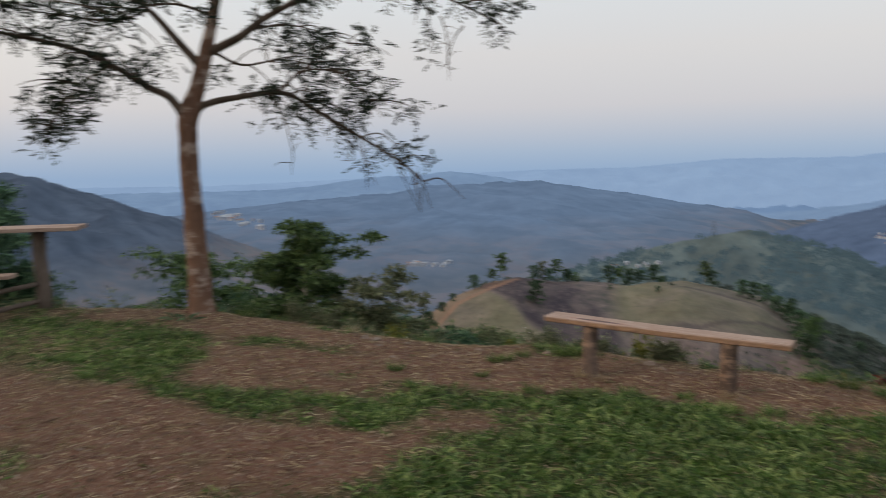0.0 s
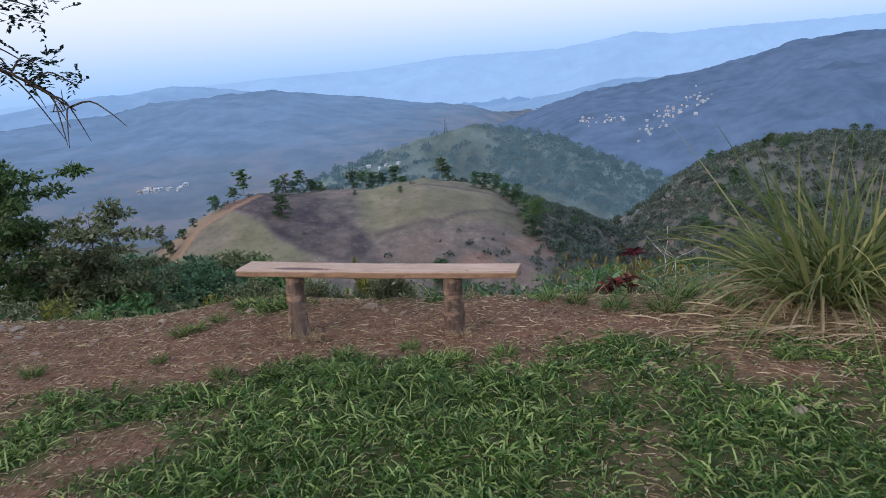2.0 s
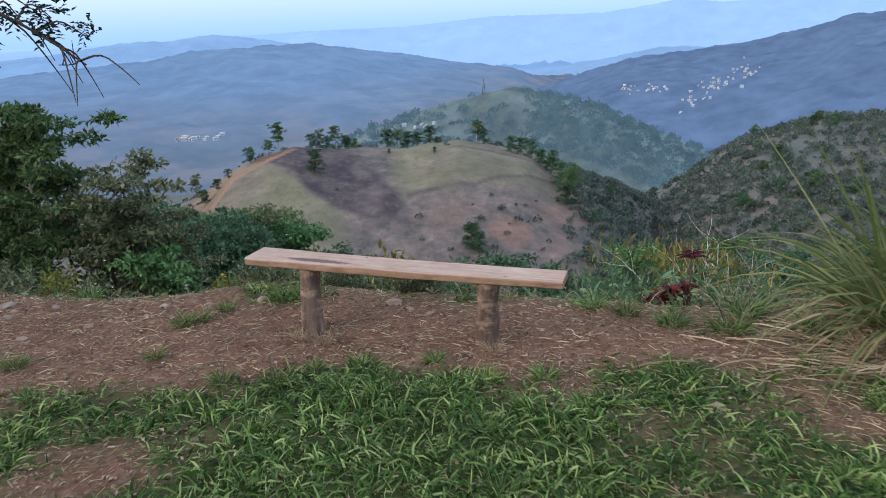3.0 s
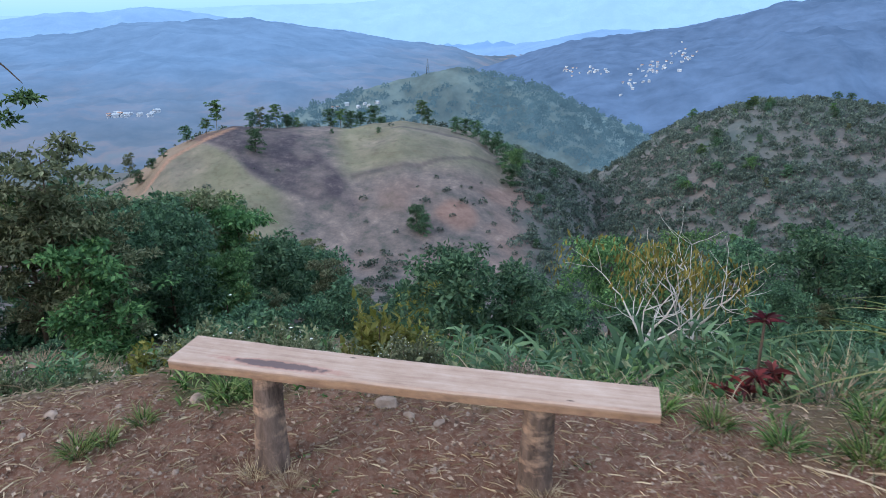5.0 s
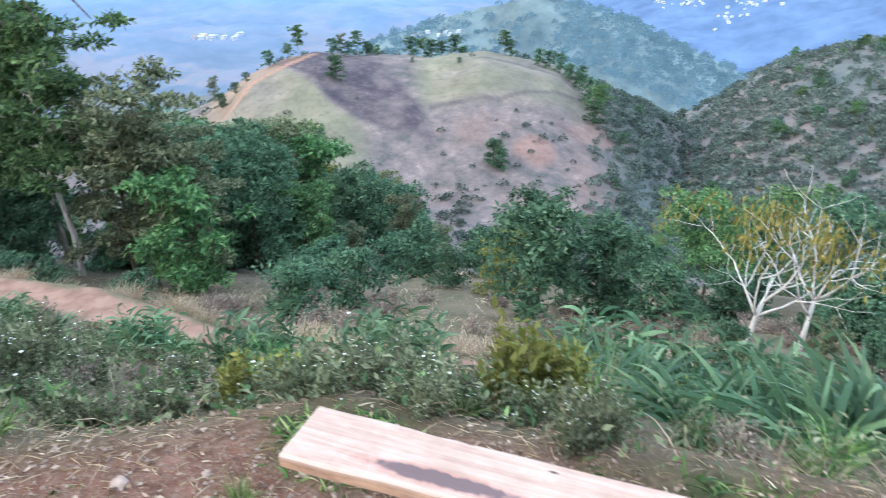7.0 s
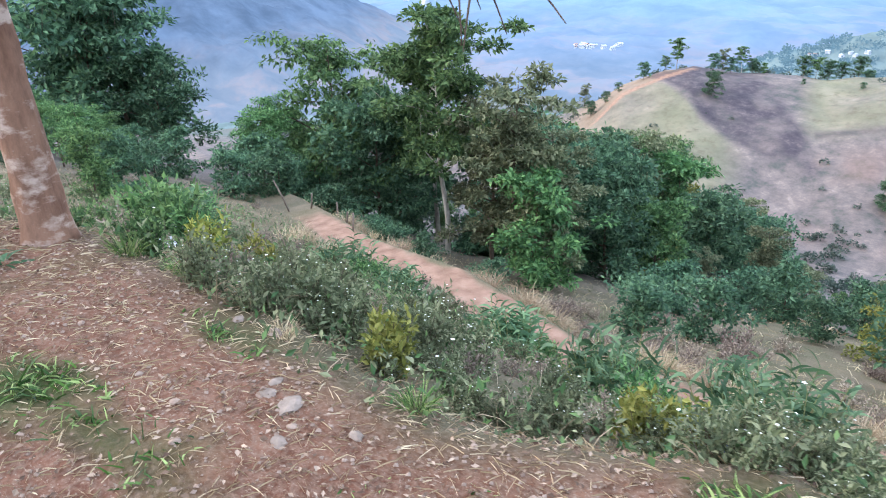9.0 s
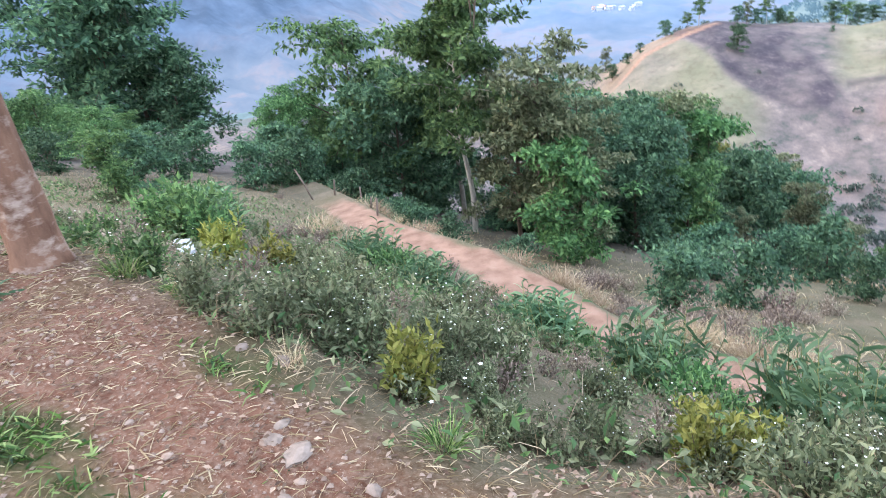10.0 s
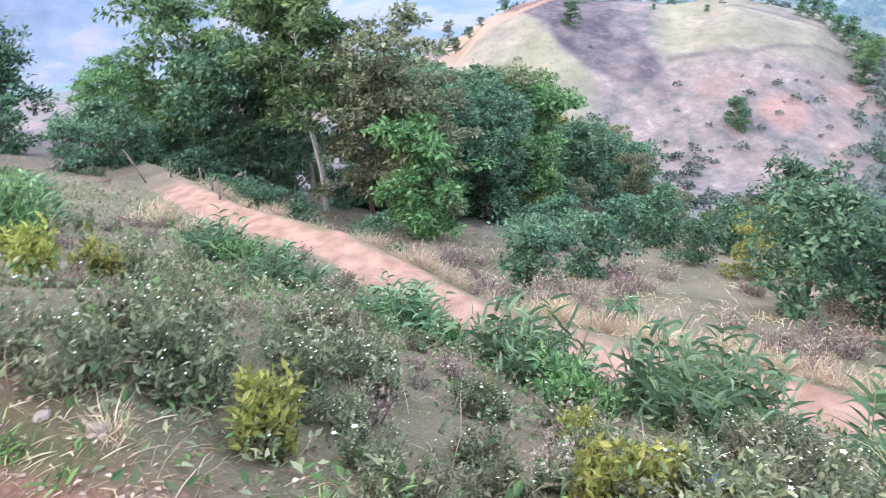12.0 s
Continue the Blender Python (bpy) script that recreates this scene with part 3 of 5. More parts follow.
# ---- bench ----
def build_bench():
    a, b = Vector((-0.563, 5.648, 0.468)), Vector((1.322, 5.225, 0.445))
    way = (b - a)
    base = thing("bench", "rough plank bench on two log posts, weathered pale wood", "bench")
    bm = bmesh.new()
    n = 26
    side = Vector((-way.y, way.x, 0)).normalized()
    rows = []
    for i in range(n + 1):
        t = i / n
        c = a + way * t + Vector((0, 0, -0.008 * math.sin(t * math.pi)))
        w = 0.119 - 0.022 * t + 0.004 * noise.noise(Vector((t * 7, 1, 0)))
        h = 0.048 + 0.004 * noise.noise(Vector((t * 5, 9, 0)))
        skew = 0.02 * (t - 0.5)
        ring = []
        for s, dz in ((-1, -0.006), (-0.9, 0), (0.9, 0), (1, -0.006), (1, -h + 0.006), (0.92, -h), (-0.92, -h), (-1, -h + 0.006)):
            jig = 0.003 * noise.noise(Vector((t * 30, s * 3, dz * 50)))
            ring.append(bm.verts.new(c + side * (s * w + skew + jig) + Vector((0, 0, dz + jig * 0.5))))
        rows.append(ring)
    for p, q in zip(rows, rows[1:]):
        for k in range(8):
            bm.faces.new((p[k], p[(k + 1) % 8], q[(k + 1) % 8], q[k]))
    bm.faces.new(rows[0][::-1])
    bm.faces.new(rows[-1])
    bmesh.ops.recalc_face_normals(bm, faces=bm.faces)
    # turn the plank's own axes along its length, so that the wood fibres run with it
    m = Matrix.LocRotScale(a, way.to_track_quat("X", "Z"), None)
    bm.transform(m.inverted())
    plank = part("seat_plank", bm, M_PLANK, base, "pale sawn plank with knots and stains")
    plank.matrix_basis = m
    for t, lean in ((0.195, (0.0, -0.07)), (0.775, (-0.01, 0.05))):
        top = a + way * t + Vector((0, -0.02, -0.046))
        z0 = zat(top.x + lean[0], top.y + lean[1]) - 0.08
        bm = bmesh.new()
        pts, rad = [], []
        for i in range(11):
            u = i / 10
            pts.append((lean[0] * (1 - u), lean[1] * (1 - u), (top.z - z0) * u))
            rad.append((0.062 + 0.016 * (1 - u) ** 2) * (1 + 0.06 * noise.noise(Vector((u * 5, t * 9, 2)))))
        tube(bm, pts, rad, 14, 0.16)
        leg = part("log_leg", bm, M_LOG, base, "round log post with peeling bark")
        leg.matrix_basis = Matrix.Translation((top.x, top.y, z0))
    return base


build_bench()


# ---- shade tree at the rim ----
def rand_dirs(rng, n, up=0.3):
    d = rng.normal(size=(n, 3))
    d[:, 2] += up
    return d / np.linalg.norm(d, axis=1, keepdims=True)


def smooth_line(pts, per=5):
    """A soft curve through the given points."""
    P = [Vector(p) for p in pts]
    out = []
    for i in range(len(P) - 1):
        a, b, c, d = P[max(i - 1, 0)], P[i], P[i + 1], P[min(i + 2, len(P) - 1)]
        for k in range(per):
            t = k / per
            out.append(0.5 * ((2 * b) + (c - a) * t + (2 * a - 5 * b + 4 * c - d) * t * t + (3 * b - a - 3 * c + d) * t ** 3))
    out.append(P[-1])
    return out


def sprays(rng, tips, per, spread, leaflets, size):
    """Feathery compound leaves round each tip: base points, ways and normals of all leaflets."""
    P, D, N = [], [], []
    for tip in tips:
        for _ in range(per):
            d = rng.normal(size=3)
            d[2] -= 0.35
            d /= np.linalg.norm(d)
            start = np.array(tip) + rng.normal(size=3) * spread * 0.35
            side = np.cross(d, [0, 0, 1.0])
            side /= np.linalg.norm(side) + 1e-9
            length = spread * rng.uniform(0.6, 1.2)
            for k in range(leaflets):
                u = (k + 1) / leaflets
                q = start + d * length * u - np.array([0, 0, 0.25 * length * u * u])
                s = side * (1 if k % 2 else -1)
                P.append(q)
                D.append(s * 0.8 + d * 0.6 + rng.normal(size=3) * 0.2)
                N.append(np.array([0, 0, 1.0]) + rng.normal(size=3) * 0.4)
    return np.array(P), np.array(D), np.array(N)


def build_shade_tree():
    rng = np.random.default_rng(5)
    x0, y0 = -4.78, 6.0
    base = thing("shade_tree", "slender tree with reddish flaking bark and feathery leaves", "tree", pose(x0, y0, zat(x0, y0) - 0.06))
    r, f = Vector((0.737, 0.676, 0)), Vector((-0.676, 0.737, 0))

    def at(u, z, d=0.0):
        return r * u + f * d + Vector((0, 0, z))

    bm = bmesh.new()
    tube(bm, smooth_line([at(0, 0), at(-0.01, 0.5), at(-0.03, 1.2), at(-0.05, 1.8), at(-0.03, 2.28), at(0.08, 2.6), at(0.2, 3.05), at(0.3, 3.5), at(0.42, 4.4), at(0.5, 5.4)], 4),
         [0.185, 0.158, 0.142, 0.132, 0.124, 0.119, 0.116, 0.113, 0.110, 0.107, 0.105, 0.103, 0.102, 0.101, 0.100, 0.102, 0.108, 0.112, 0.098, 0.092, 0.087] + [0.085 - 0.0042 * i for i in range(16)], 18, 0.16)
    part("trunk", bm, M_TRUNK, base, "reddish flaking trunk")
    limbs = [
        [at(-0.05, 2.22), at(-0.2, 2.48), at(-0.45, 2.62, 0.1), at(-0.8, 2.84, 0.1), at(-1.2, 3.0, 0), at(-1.9, 3.1, -0.2), at(-2.7, 3.2, -0.3), at(-3.6, 3.1, -0.5)],
        [at(0.0, 2.28), at(0.15, 2.42), at(0.5, 2.5, -0.1), at(1.0, 2.55, -0.2), at(1.4, 2.32, -0.3), at(1.95, 1.98, -0.4), at(2.3, 1.75, -0.45), at(2.62, 1.48, -0.5)],
        [at(0.12, 2.85), at(-0.15, 3.2, 0.2), at(-0.4, 3.5, 0.3), at(-1.0, 4.0, 0.3), at(-1.9, 4.4, 0.1), at(-2.9, 4.3, 0)],
        [at(0.22, 3.0), at(0.55, 3.15, -0.2), at(0.9, 3.4, -0.3), at(1.7, 3.75, -0.5), at(2.6, 3.7, -0.6), at(3.5, 3.35, -0.7)],
        [at(0.35, 3.8), at(0.6, 4.4, 0.4), at(1.2, 4.9, 0.9), at(2.2, 5.1, 1.2)],
        [at(0.4, 4.2), at(0.1, 4.9, -0.5), at(-0.6, 5.3, -0.9), at(-1.5, 5.4, -1.2)],
        [at(0.3, 3.4), at(0.4, 3.8, -0.7), at(0.5, 4.1, -1.5), at(0.6, 4.2, -2.3)],
        [at(0.95, 2.54, -0.2), at(1.2, 2.78, -0.3), at(1.6, 2.76, -0.4), at(2.05, 2.42, -0.4)],
        [at(0.25, 3.05, 0.1), at(0.6, 2.92, 0.3), at(1.1, 3.0, 0.3), at(1.7, 2.9, 0.3)],
        [at(-0.8, 2.84, 0.1), at(-1.05, 2.66, 0.0), at(-1.25, 2.4, -0.1), at(-1.4, 2.1, -0.1)],
        [at(-0.4, 3.5, 0.3), at(-0.7, 3.3, 0.0), at(-1.2, 3.28, -0.2), at(-1.9, 3.35, -0.3)],
        [at(0.55, 3.15, -0.2), at(0.8, 3.34, 0.2), at(1.3, 3.4, 0.3), at(1.95, 3.2, 0.3)],
        [at(0.28, 3.4), at(-0.1, 3.42, -0.4), at(-0.5, 3.3, -0.6), at(-0.9, 3.1, -0.7)],
    ]
    start = [0.055, 0.05, 0.055, 0.058, 0.05, 0.05, 0.042, 0.022, 0.022, 0.018, 0.02, 0.022, 0.02]
    tips = []
    for pts, r0 in zip(limbs, start):
        line = smooth_line(pts, 5)
        bm = bmesh.new()
        tube(bm, line, [r0 * (1 - 0.88 * (i / (len(line) - 1)) ** 0.8) for i in range(len(line))], 9, 0.12)
        for i in range(10 if len(pts) > 4 else 4, len(line) - 1, 2):
            for _ in range(2):
                d = Vector(rng.normal(size=3))
                d = (d * 0.75 + (line[i + 1] - line[i - 1]).normalized()).normalized()
                ln = rng.uniform(0.3, 0.75)
                sag = -0.3 if pts is limbs[1] else 0.05
                tw = [line[i], line[i] + d * ln * 0.4 + Vector((0, 0, 0.06)), line[i] + d * ln * 0.75 + Vector((0, 0, 0.05 + 0.3 * sag)), line[i] + d * ln + Vector((0, 0, 0.5 * sag))]
                tube(bm, smooth_line(tw, 3), [0.011 - 0.0009 * k for k in range(10)], 5)
                tips += [tw[1], tw[2], tw[3]]
        if pts is not limbs[1]:
            tips += line[12::2]
        part("limb", bm, M_TRUNK_DARK, base)
    # bare drooping twigs
    for u, z, du, dz in ((0.85, 2.5, 0.28, -0.7), (1.5, 2.25, 0.35, -0.45), (2.3, 1.75, 0.35, -0.25), (2.9, 3.5, 0.1, -0.55), (3.2, 3.4, -0.3, -0.5)):
        bm = bmesh.new()
        a = at(u, z, -0.25)
        line = smooth_line([a, at(u + du * 0.5, z + dz * 0.35, -0.3), at(u + du * 0.8, z + dz, -0.3), at(u + du * 0.4, z + dz * 1.05, -0.32)], 4)
        tube(bm, line, [0.012 - 0.0007 * i for i in range(len(line))], 5)
        for i in range(3, len(line) - 1, 2):
            d = Vector(rng.normal(size=3)).normalized() * 0.16
            tube(bm, [line[i], line[i] + d * 0.5 + Vector((0, 0, 0.02)), line[i] + d], [0.005, 0.004, 0.002], 4)
        part("twig", bm, M_TRUNK_DARK, base, "bare drooping twig")
    keep = [t for t in tips if rng.random() < 0.62 and t.z > 1.72]
    P, D, N = sprays(rng, keep, 6, 0.17, 8, 0.06)
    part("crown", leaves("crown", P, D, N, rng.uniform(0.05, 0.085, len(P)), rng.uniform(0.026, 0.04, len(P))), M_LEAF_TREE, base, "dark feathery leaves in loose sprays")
    return base


build_shade_tree()


# ---- trees of the slopes ----
def tree_proto(name, label, seed, h, width, crown_from, leaf, leaf_mat, bark, count, lean=(0, 0), clump=0.55, droop=0.0, trunk_r=None, gaps=0.15, branches=11, group=""):
    """A tree: a leaning tapered trunk, limbs, and leaves gathered in uneven clumps."""
    rng = np.random.default_rng(seed)
    base = thing(name, label, "tree", group=group)
    r0 = trunk_r or 0.013 * h + 0.02
    spine = []
    n = 9
    for i in range(n + 1):
        u = i / n
        spine.append(Vector((lean[0] * u * u + 0.02 * h * noise.noise(Vector((u * 3, seed, 1))), lean[1] * u * u + 0.02 * h * noise.noise(Vector((u * 3, seed, 7))), -0.5 + (h * 0.93 + 0.5) * u)))
    bm = bmesh.new()
    tube(bm, smooth_line(spine, 2), [r0 * (1.35 if i == 0 else 1.0) * (1 - 0.9 * i / (2 * n)) for i in range(2 * n + 1)], 9, 0.12)
    part("trunk", bm, bark, base)
    blobs = []
    bm = bmesh.new()
    for k in range(branches):
        u = crown_from + (0.97 - crown_from) * (k + rng.uniform(0, 0.8)) / branches
        a = spine[0].lerp(spine[-1], u)
        i = min(int(u * n), n - 1)
        a = spine[i].lerp(spine[i + 1], u * n - i)
        w = k * 2.4 + rng.uniform(-0.5, 0.5)
        reach = width * 0.5 * (1.0 - 0.55 * max(0, (u - crown_from) / (1 - crown_from) - 0.35)) * rng.uniform(0.55, 1.1)
        d = Vector((math.cos(w), math.sin(w), 0))
        rise = rng.uniform(0.15, 0.55) * reach
        p = [a, a + d * reach * 0.35 + Vector((0, 0, rise * 0.5)), a + d * reach * 0.7 + Vector((0, 0, rise * 0.9)), a + d * reach + Vector((0, 0, rise * (1 - droop)))]
        rb = r0 * 0.42 * (1 - 0.6 * u)
        tube(bm, smooth_line(p, 2), [rb * (1 - 0.85 * j / 6) for j in range(7)], 6)
        for j, s in ((1, 0.5), (2, 0.8), (3, 1.0)):
            if rng.random() > gaps:
                blobs.append((p[j] + Vector(rng.normal(size=3)) * 0.1 * width * 0.3, s))
                sub = p[j] + Vector(rng.normal(size=3)) * reach * 0.28
                tube(bm, [p[j], (p[j] + sub) * 0.5 + Vector((0, 0, 0.03)), sub], [rb * 0.3, rb * 0.2, rb * 0.08], 4)
                blobs.append((sub, s * 0.8))
    blobs.append((spine[-1], 0.8))
    tagged(part("branchwork", bm, bark, base), kind="stuff")
    R = clump * width * 0.2
    per = max(6, count // len(blobs))
    P, D, N = [], [], []
    for c, s in blobs:
        m = int(per * rng.uniform(0.5, 1.4))
        q = rng.normal(size=(m, 3))
        q /= np.linalg.norm(q, axis=1, keepdims=True)
        rad = rng.uniform(0.35, 1.0, (m, 1)) ** 0.6
        bump = 1 + 0.35 * np.sin(q[:, :1] * 5 + c.x * 3) * np.cos(q[:, 1:2] * 4 + c.z)
        q[:, 2] = np.where(q[:, 2] < -0.2, -q[:, 2] * 0.6, q[:, 2])
        P.append(np.array(c) + q * rad * bump * R * (0.6 + 0.5 * s) * [1, 1, 0.6])
        D.append(q * 0.8 + rng.normal(size=(m, 3)) * 0.6 + [0, 0, -0.35 - droop])
        N.append(q * 0.6 + [0, 0, 0.7] + rng.normal(size=(m, 3)) * 0.35)
    P, D, N = np.concatenate(P), np.concatenate(D), np.concatenate(N)
    L = leaf * rng.uniform(0.6, 1.35, len(P))
    part("crown", leaves("crown", P, D, N, L, L * rng.uniform(0.38, 0.6, len(P))), leaf_mat, base)
    return base


def stand(ob, x, y, s=1.0, turn=0.0, sink=0.1, sz=None):
    """A copy of a thing on the ground."""
    own = ob.scale
    m = Matrix.LocRotScale((x, y, zat(x, y) - sink * s), Euler((0, 0, turn)), (s / own[0], s / own[1], (sz or s) / own[2]))
    return copy_thing(ob, m)


def put(ob, x, y, s=1.0, turn=0.0, sink=0.1, sz=None):
    """The thing itself on the ground."""
    ob.matrix_basis = Matrix.LocRotScale((x, y, zat(x, y) - sink * s), Euler((0, 0, turn)), (s, s, sz or s))
    ob.scale = (s, s, sz or s)
    return ob


tall_tree = tree_proto("tall_tree", "tall dark green tree with a pale bare lower trunk", 11, 11.0, 5.6, 0.42, 0.27, M_LEAF_GREEN, M_TRUNK_PALE, 10000, (1.0, 0.3), trunk_r=0.15, branches=15)
olive_tree = tree_proto("olive_green_tree", "sparse dusty olive-green tree with thin brown stems", 12, 8.8, 4.6, 0.2, 0.24, M_LEAF_OLIVE, M_TRUNK_DARK, 8000, (0.2, 0.1), clump=0.5, branches=17, gaps=0.1)
feather_tree = tree_proto("feathery_green_tree", "light green feathery tree with layered drooping branches", 13, 8.0, 6.5, 0.3, 0.23, M_LEAF_GREEN, M_TRUNK_DARK, 8000, (-0.3, 0.2), clump=0.6, droop=0.5, branches=13)
dark_tree = tree_proto("dark_round_tree", "dense dark green tree with a rounded crown", 14, 6.5, 4.8, 0.14, 0.25, M_LEAF_DEEP, M_TRUNK_DARK, 8000, clump=0.7, branches=15, gaps=0.03)
broad_tree = tree_proto("broad_leaved_tree", "deep green tree with large glossy leaves", 15, 6.0, 5.2, 0.15, 0.34, M_LEAF_DEEP, M_TRUNK_DARK, 4200, clump=0.7, branches=13, gaps=0.05)
bright_tree = tree_proto("bright_green_tree", "bright green leafy young tree", 16, 5.0, 3.6, 0.12, 0.26, M_LEAF_GREEN, M_TRUNK_DARK, 4800, clump=0.7, branches=13, gaps=0.05)
small_shrub = tree_proto("shrub", "low dark green shrub on the dry slope", 17, 2.2, 2.3, 0.05, 0.17, M_LEAF_DEEP, M_TRUNK_DARK, 3000, clump=0.8, branches=11, gaps=0.05)
yellow_tree = tree_proto("yellow_green_tree", "yellow-green young tree on the slope", 18, 4.2, 2.8, 0.1, 0.18, M_LEAF_YELLOW, M_TRUNK_DARK, 3600, clump=0.7, branches=11)

rng_slope = np.random.default_rng(66)
GULLY = ((-28.0, 50, 1.3, dark_tree), (-26.0, 56, 1.5, feather_tree), (-23.8, 54, 1.75, dark_tree), (-22.0, 60, 2.3, bright_tree), (-20.4, 57, 1.45, olive_tree), (-18.8, 60, 1.6, feather_tree),
         (-17.2, 58, 2.1, bright_tree), (-15.8, 62, 2.0, yellow_tree), (-14.4, 60, 1.25, dark_tree), (-12.8, 63, 1.2, broad_tree), (-21.2, 66, 1.7, dark_tree), (-17.8, 67, 1.6, olive_tree))
put(tall_tree, -17.9, 28.2, 1.0, 2.6)
stand(tall_tree, -20.5, 31.0, 0.95, 4.4)
put(olive_tree, -14.2, 27.5, 1.0, 0.4)
stand(olive_tree, -15.6, 28.4, 0.85, 2.0)
stand(olive_tree, -12.9, 28.8, 0.8, 3.1)
put(feather_tree, -26.0, 30.0, 1.25, 0.3)
stand(feather_tree, -30.0, 31.0, 0.8, 1.9)
stand(feather_tree, -27.8, 26.5, 0.55, 4.2)
put(dark_tree, -22.5, 29.0, 1.1, 0.2)
stand(dark_tree, -24.5, 33.0, 1.2, 1.2)
stand(dark_tree, -17.3, 33.5, 1.2, 2.2)
stand(dark_tree, -13.6, 36.0, 1.05, 0.9)
stand(dark_tree, -15.5, 38.5, 1.15, 5.2)
put(bright_tree, -12.4, 26.4, 0.95, 0.5)
stand(bright_tree, -14.5, 42.0, 1.1, 2.4)
stand(bright_tree, -12.0, 39.0, 1.0, 3.4)
stand(bright_tree, -17.0, 47.0, 1.1, 1.1)
put(broad_tree, -12.6, 52.0, 1.05, 0.0)
stand(broad_tree, -9.8, 56.0, 0.95, 1.5)
stand(broad_tree, 0.5, 21.6, 0.56, 2.2)
stand(broad_tree, 2.3, 22.6, 0.5, 4.1)
stand(broad_tree, 0.6, 36.5, 0.75, 5.3)
put(yellow_tree, -13.2, 44.5, 0.9, 0.0)
stand(yellow_tree, -0.6, 26.2, 0.62, 1.0)
stand(yellow_tree, 1.0, 29.0, 0.5, 2.0)
stand(feather_tree, 6.3, 27.0, 0.55, 1.0)
stand(feather_tree, 8.6, 28.5, 0.6, 2.7)
stand(dark_tree, 17.0, 33.0, 0.95, 2.0)
stand(dark_tree, 20.5, 35.0, 1.0, 4.0)
stand(dark_tree, 15.2, 38.0, 0.9, 5.0)
stand(dark_tree, 24.0, 36.0, 1.1, 1.0)
stand(dark_tree, 12.0, 26.0, 0.4, 1.6)
for i in range(60):
    x, y = -13 + 30 * rng_slope.random(), 20 + 34 * rng_slope.random()
    if x < 2 and y < 32:
        continue
    stand((small_shrub, small_shrub, bright_tree, olive_tree, small_shrub)[i % 5], x, y, (0.6, 0.8, 0.4, 0.3, 1.0)[i % 5] * (0.7 + 0.5 * rng_slope.random()), i * 1.7)
for i in range(46):
    x, y = -9 + 24 * rng_slope.random(), 15.6 + 8.5 * rng_slope.random()
    if x < 1.5:
        continue
    stand((small_shrub, small_shrub, olive_tree, small_shrub)[i % 4], x, y, (0.45, 0.6, 0.14, 0.5)[i % 4] * (0.7 + 0.7 * rng_slope.random()), i * 2.1)
for i in range(34):
    x, y = -44 + 28 * rng_slope.random(), 12 + 13 * rng_slope.random()
    if y > float(path_y(np.array([x]))[0]) - 1.5 and x > -22:
        continue
    stand((small_shrub, bright_tree, small_shrub, feather_tree)[i % 4], x, y, (0.8, 0.4, 1.0, 0.3)[i % 4] * (0.8 + 0.6 * rng_slope.random()), i * 1.3)
for a, r, s, ob in GULLY:
    stand(ob, r * math.sin(radians(a)), 3 + r * math.cos(radians(a)), 0.86 * s, a)
for i in range(34):
    a, r = -26 + 17 * rng_slope.random(), 62 + 62 * rng_slope.random()
    stand((dark_tree, bright_tree, feather_tree, olive_tree, broad_tree)[i % 5], r * math.sin(radians(a)), 3 + r * math.cos(radians(a)), 0.75 + 0.45 * rng_slope.random(), i * 1.1, 0.3)
# undergrowth in the shade of the trees
for i in range(36):
    x, y = -34 + 20 * rng_slope.random(), 31.5 + 6 * rng_slope.random()
    stand((small_shrub, small_shrub, bright_tree)[i % 3], x, y, (1.1, 0.85, 0.4)[i % 3] * (0.8 + 0.5 * rng_slope.random()), i * 1.9)
for i in range(14):
    x = -25 + 11 * rng_slope.random()
    stand(small_shrub, x, float(path_y(np.array([x]))[0]) + 2.2 + 2.2 * rng_slope.random(), 0.45 + 0.25 * rng_slope.random(), i * 2.3)
stand(dark_tree, -39.2, 26.4, 1.55, 2.0)
# the dark conical tree beyond the shade tree
stand(dark_tree, -40.5, 25.6, 1.75, 1.0, sz=1.75)
stand(dark_tree, -36.0, 26.5, 1.0, 2.5)
stand(dark_tree, -45.0, 26.0, 1.7, 3.0)
put(small_shrub, -6.4, 21.4, 0.9, 0.0)
for x, y, s, w in ((-5.2, 23.6, 0.95, 1.0), (-8.0, 30.0, 1.0, 2.0), (-4.2, 31.0, 1.1, 3.0), (-1.6, 32.0, 1.0, 4.0), (-2.5, 27.0, 0.7, 5.0), (-6.5, 37.0, 1.1, 0.5), (-11.3, 21.5, 0.6, 2.2),
                   (-7.8, 26.0, 0.8, 1.3), (1.5, 24.0, 0.6, 0.7), (9.5, 22.0, 0.9, 2.9), (12.5, 21.0, 0.8, 1.4), (-20.8, 24.0, 0.9, 2.0), (-23.2, 23.5, 1.0, 3.7), (-25.0, 25.6, 0.9, 0.2)):
    stand(small_shrub, x, y, s, w)


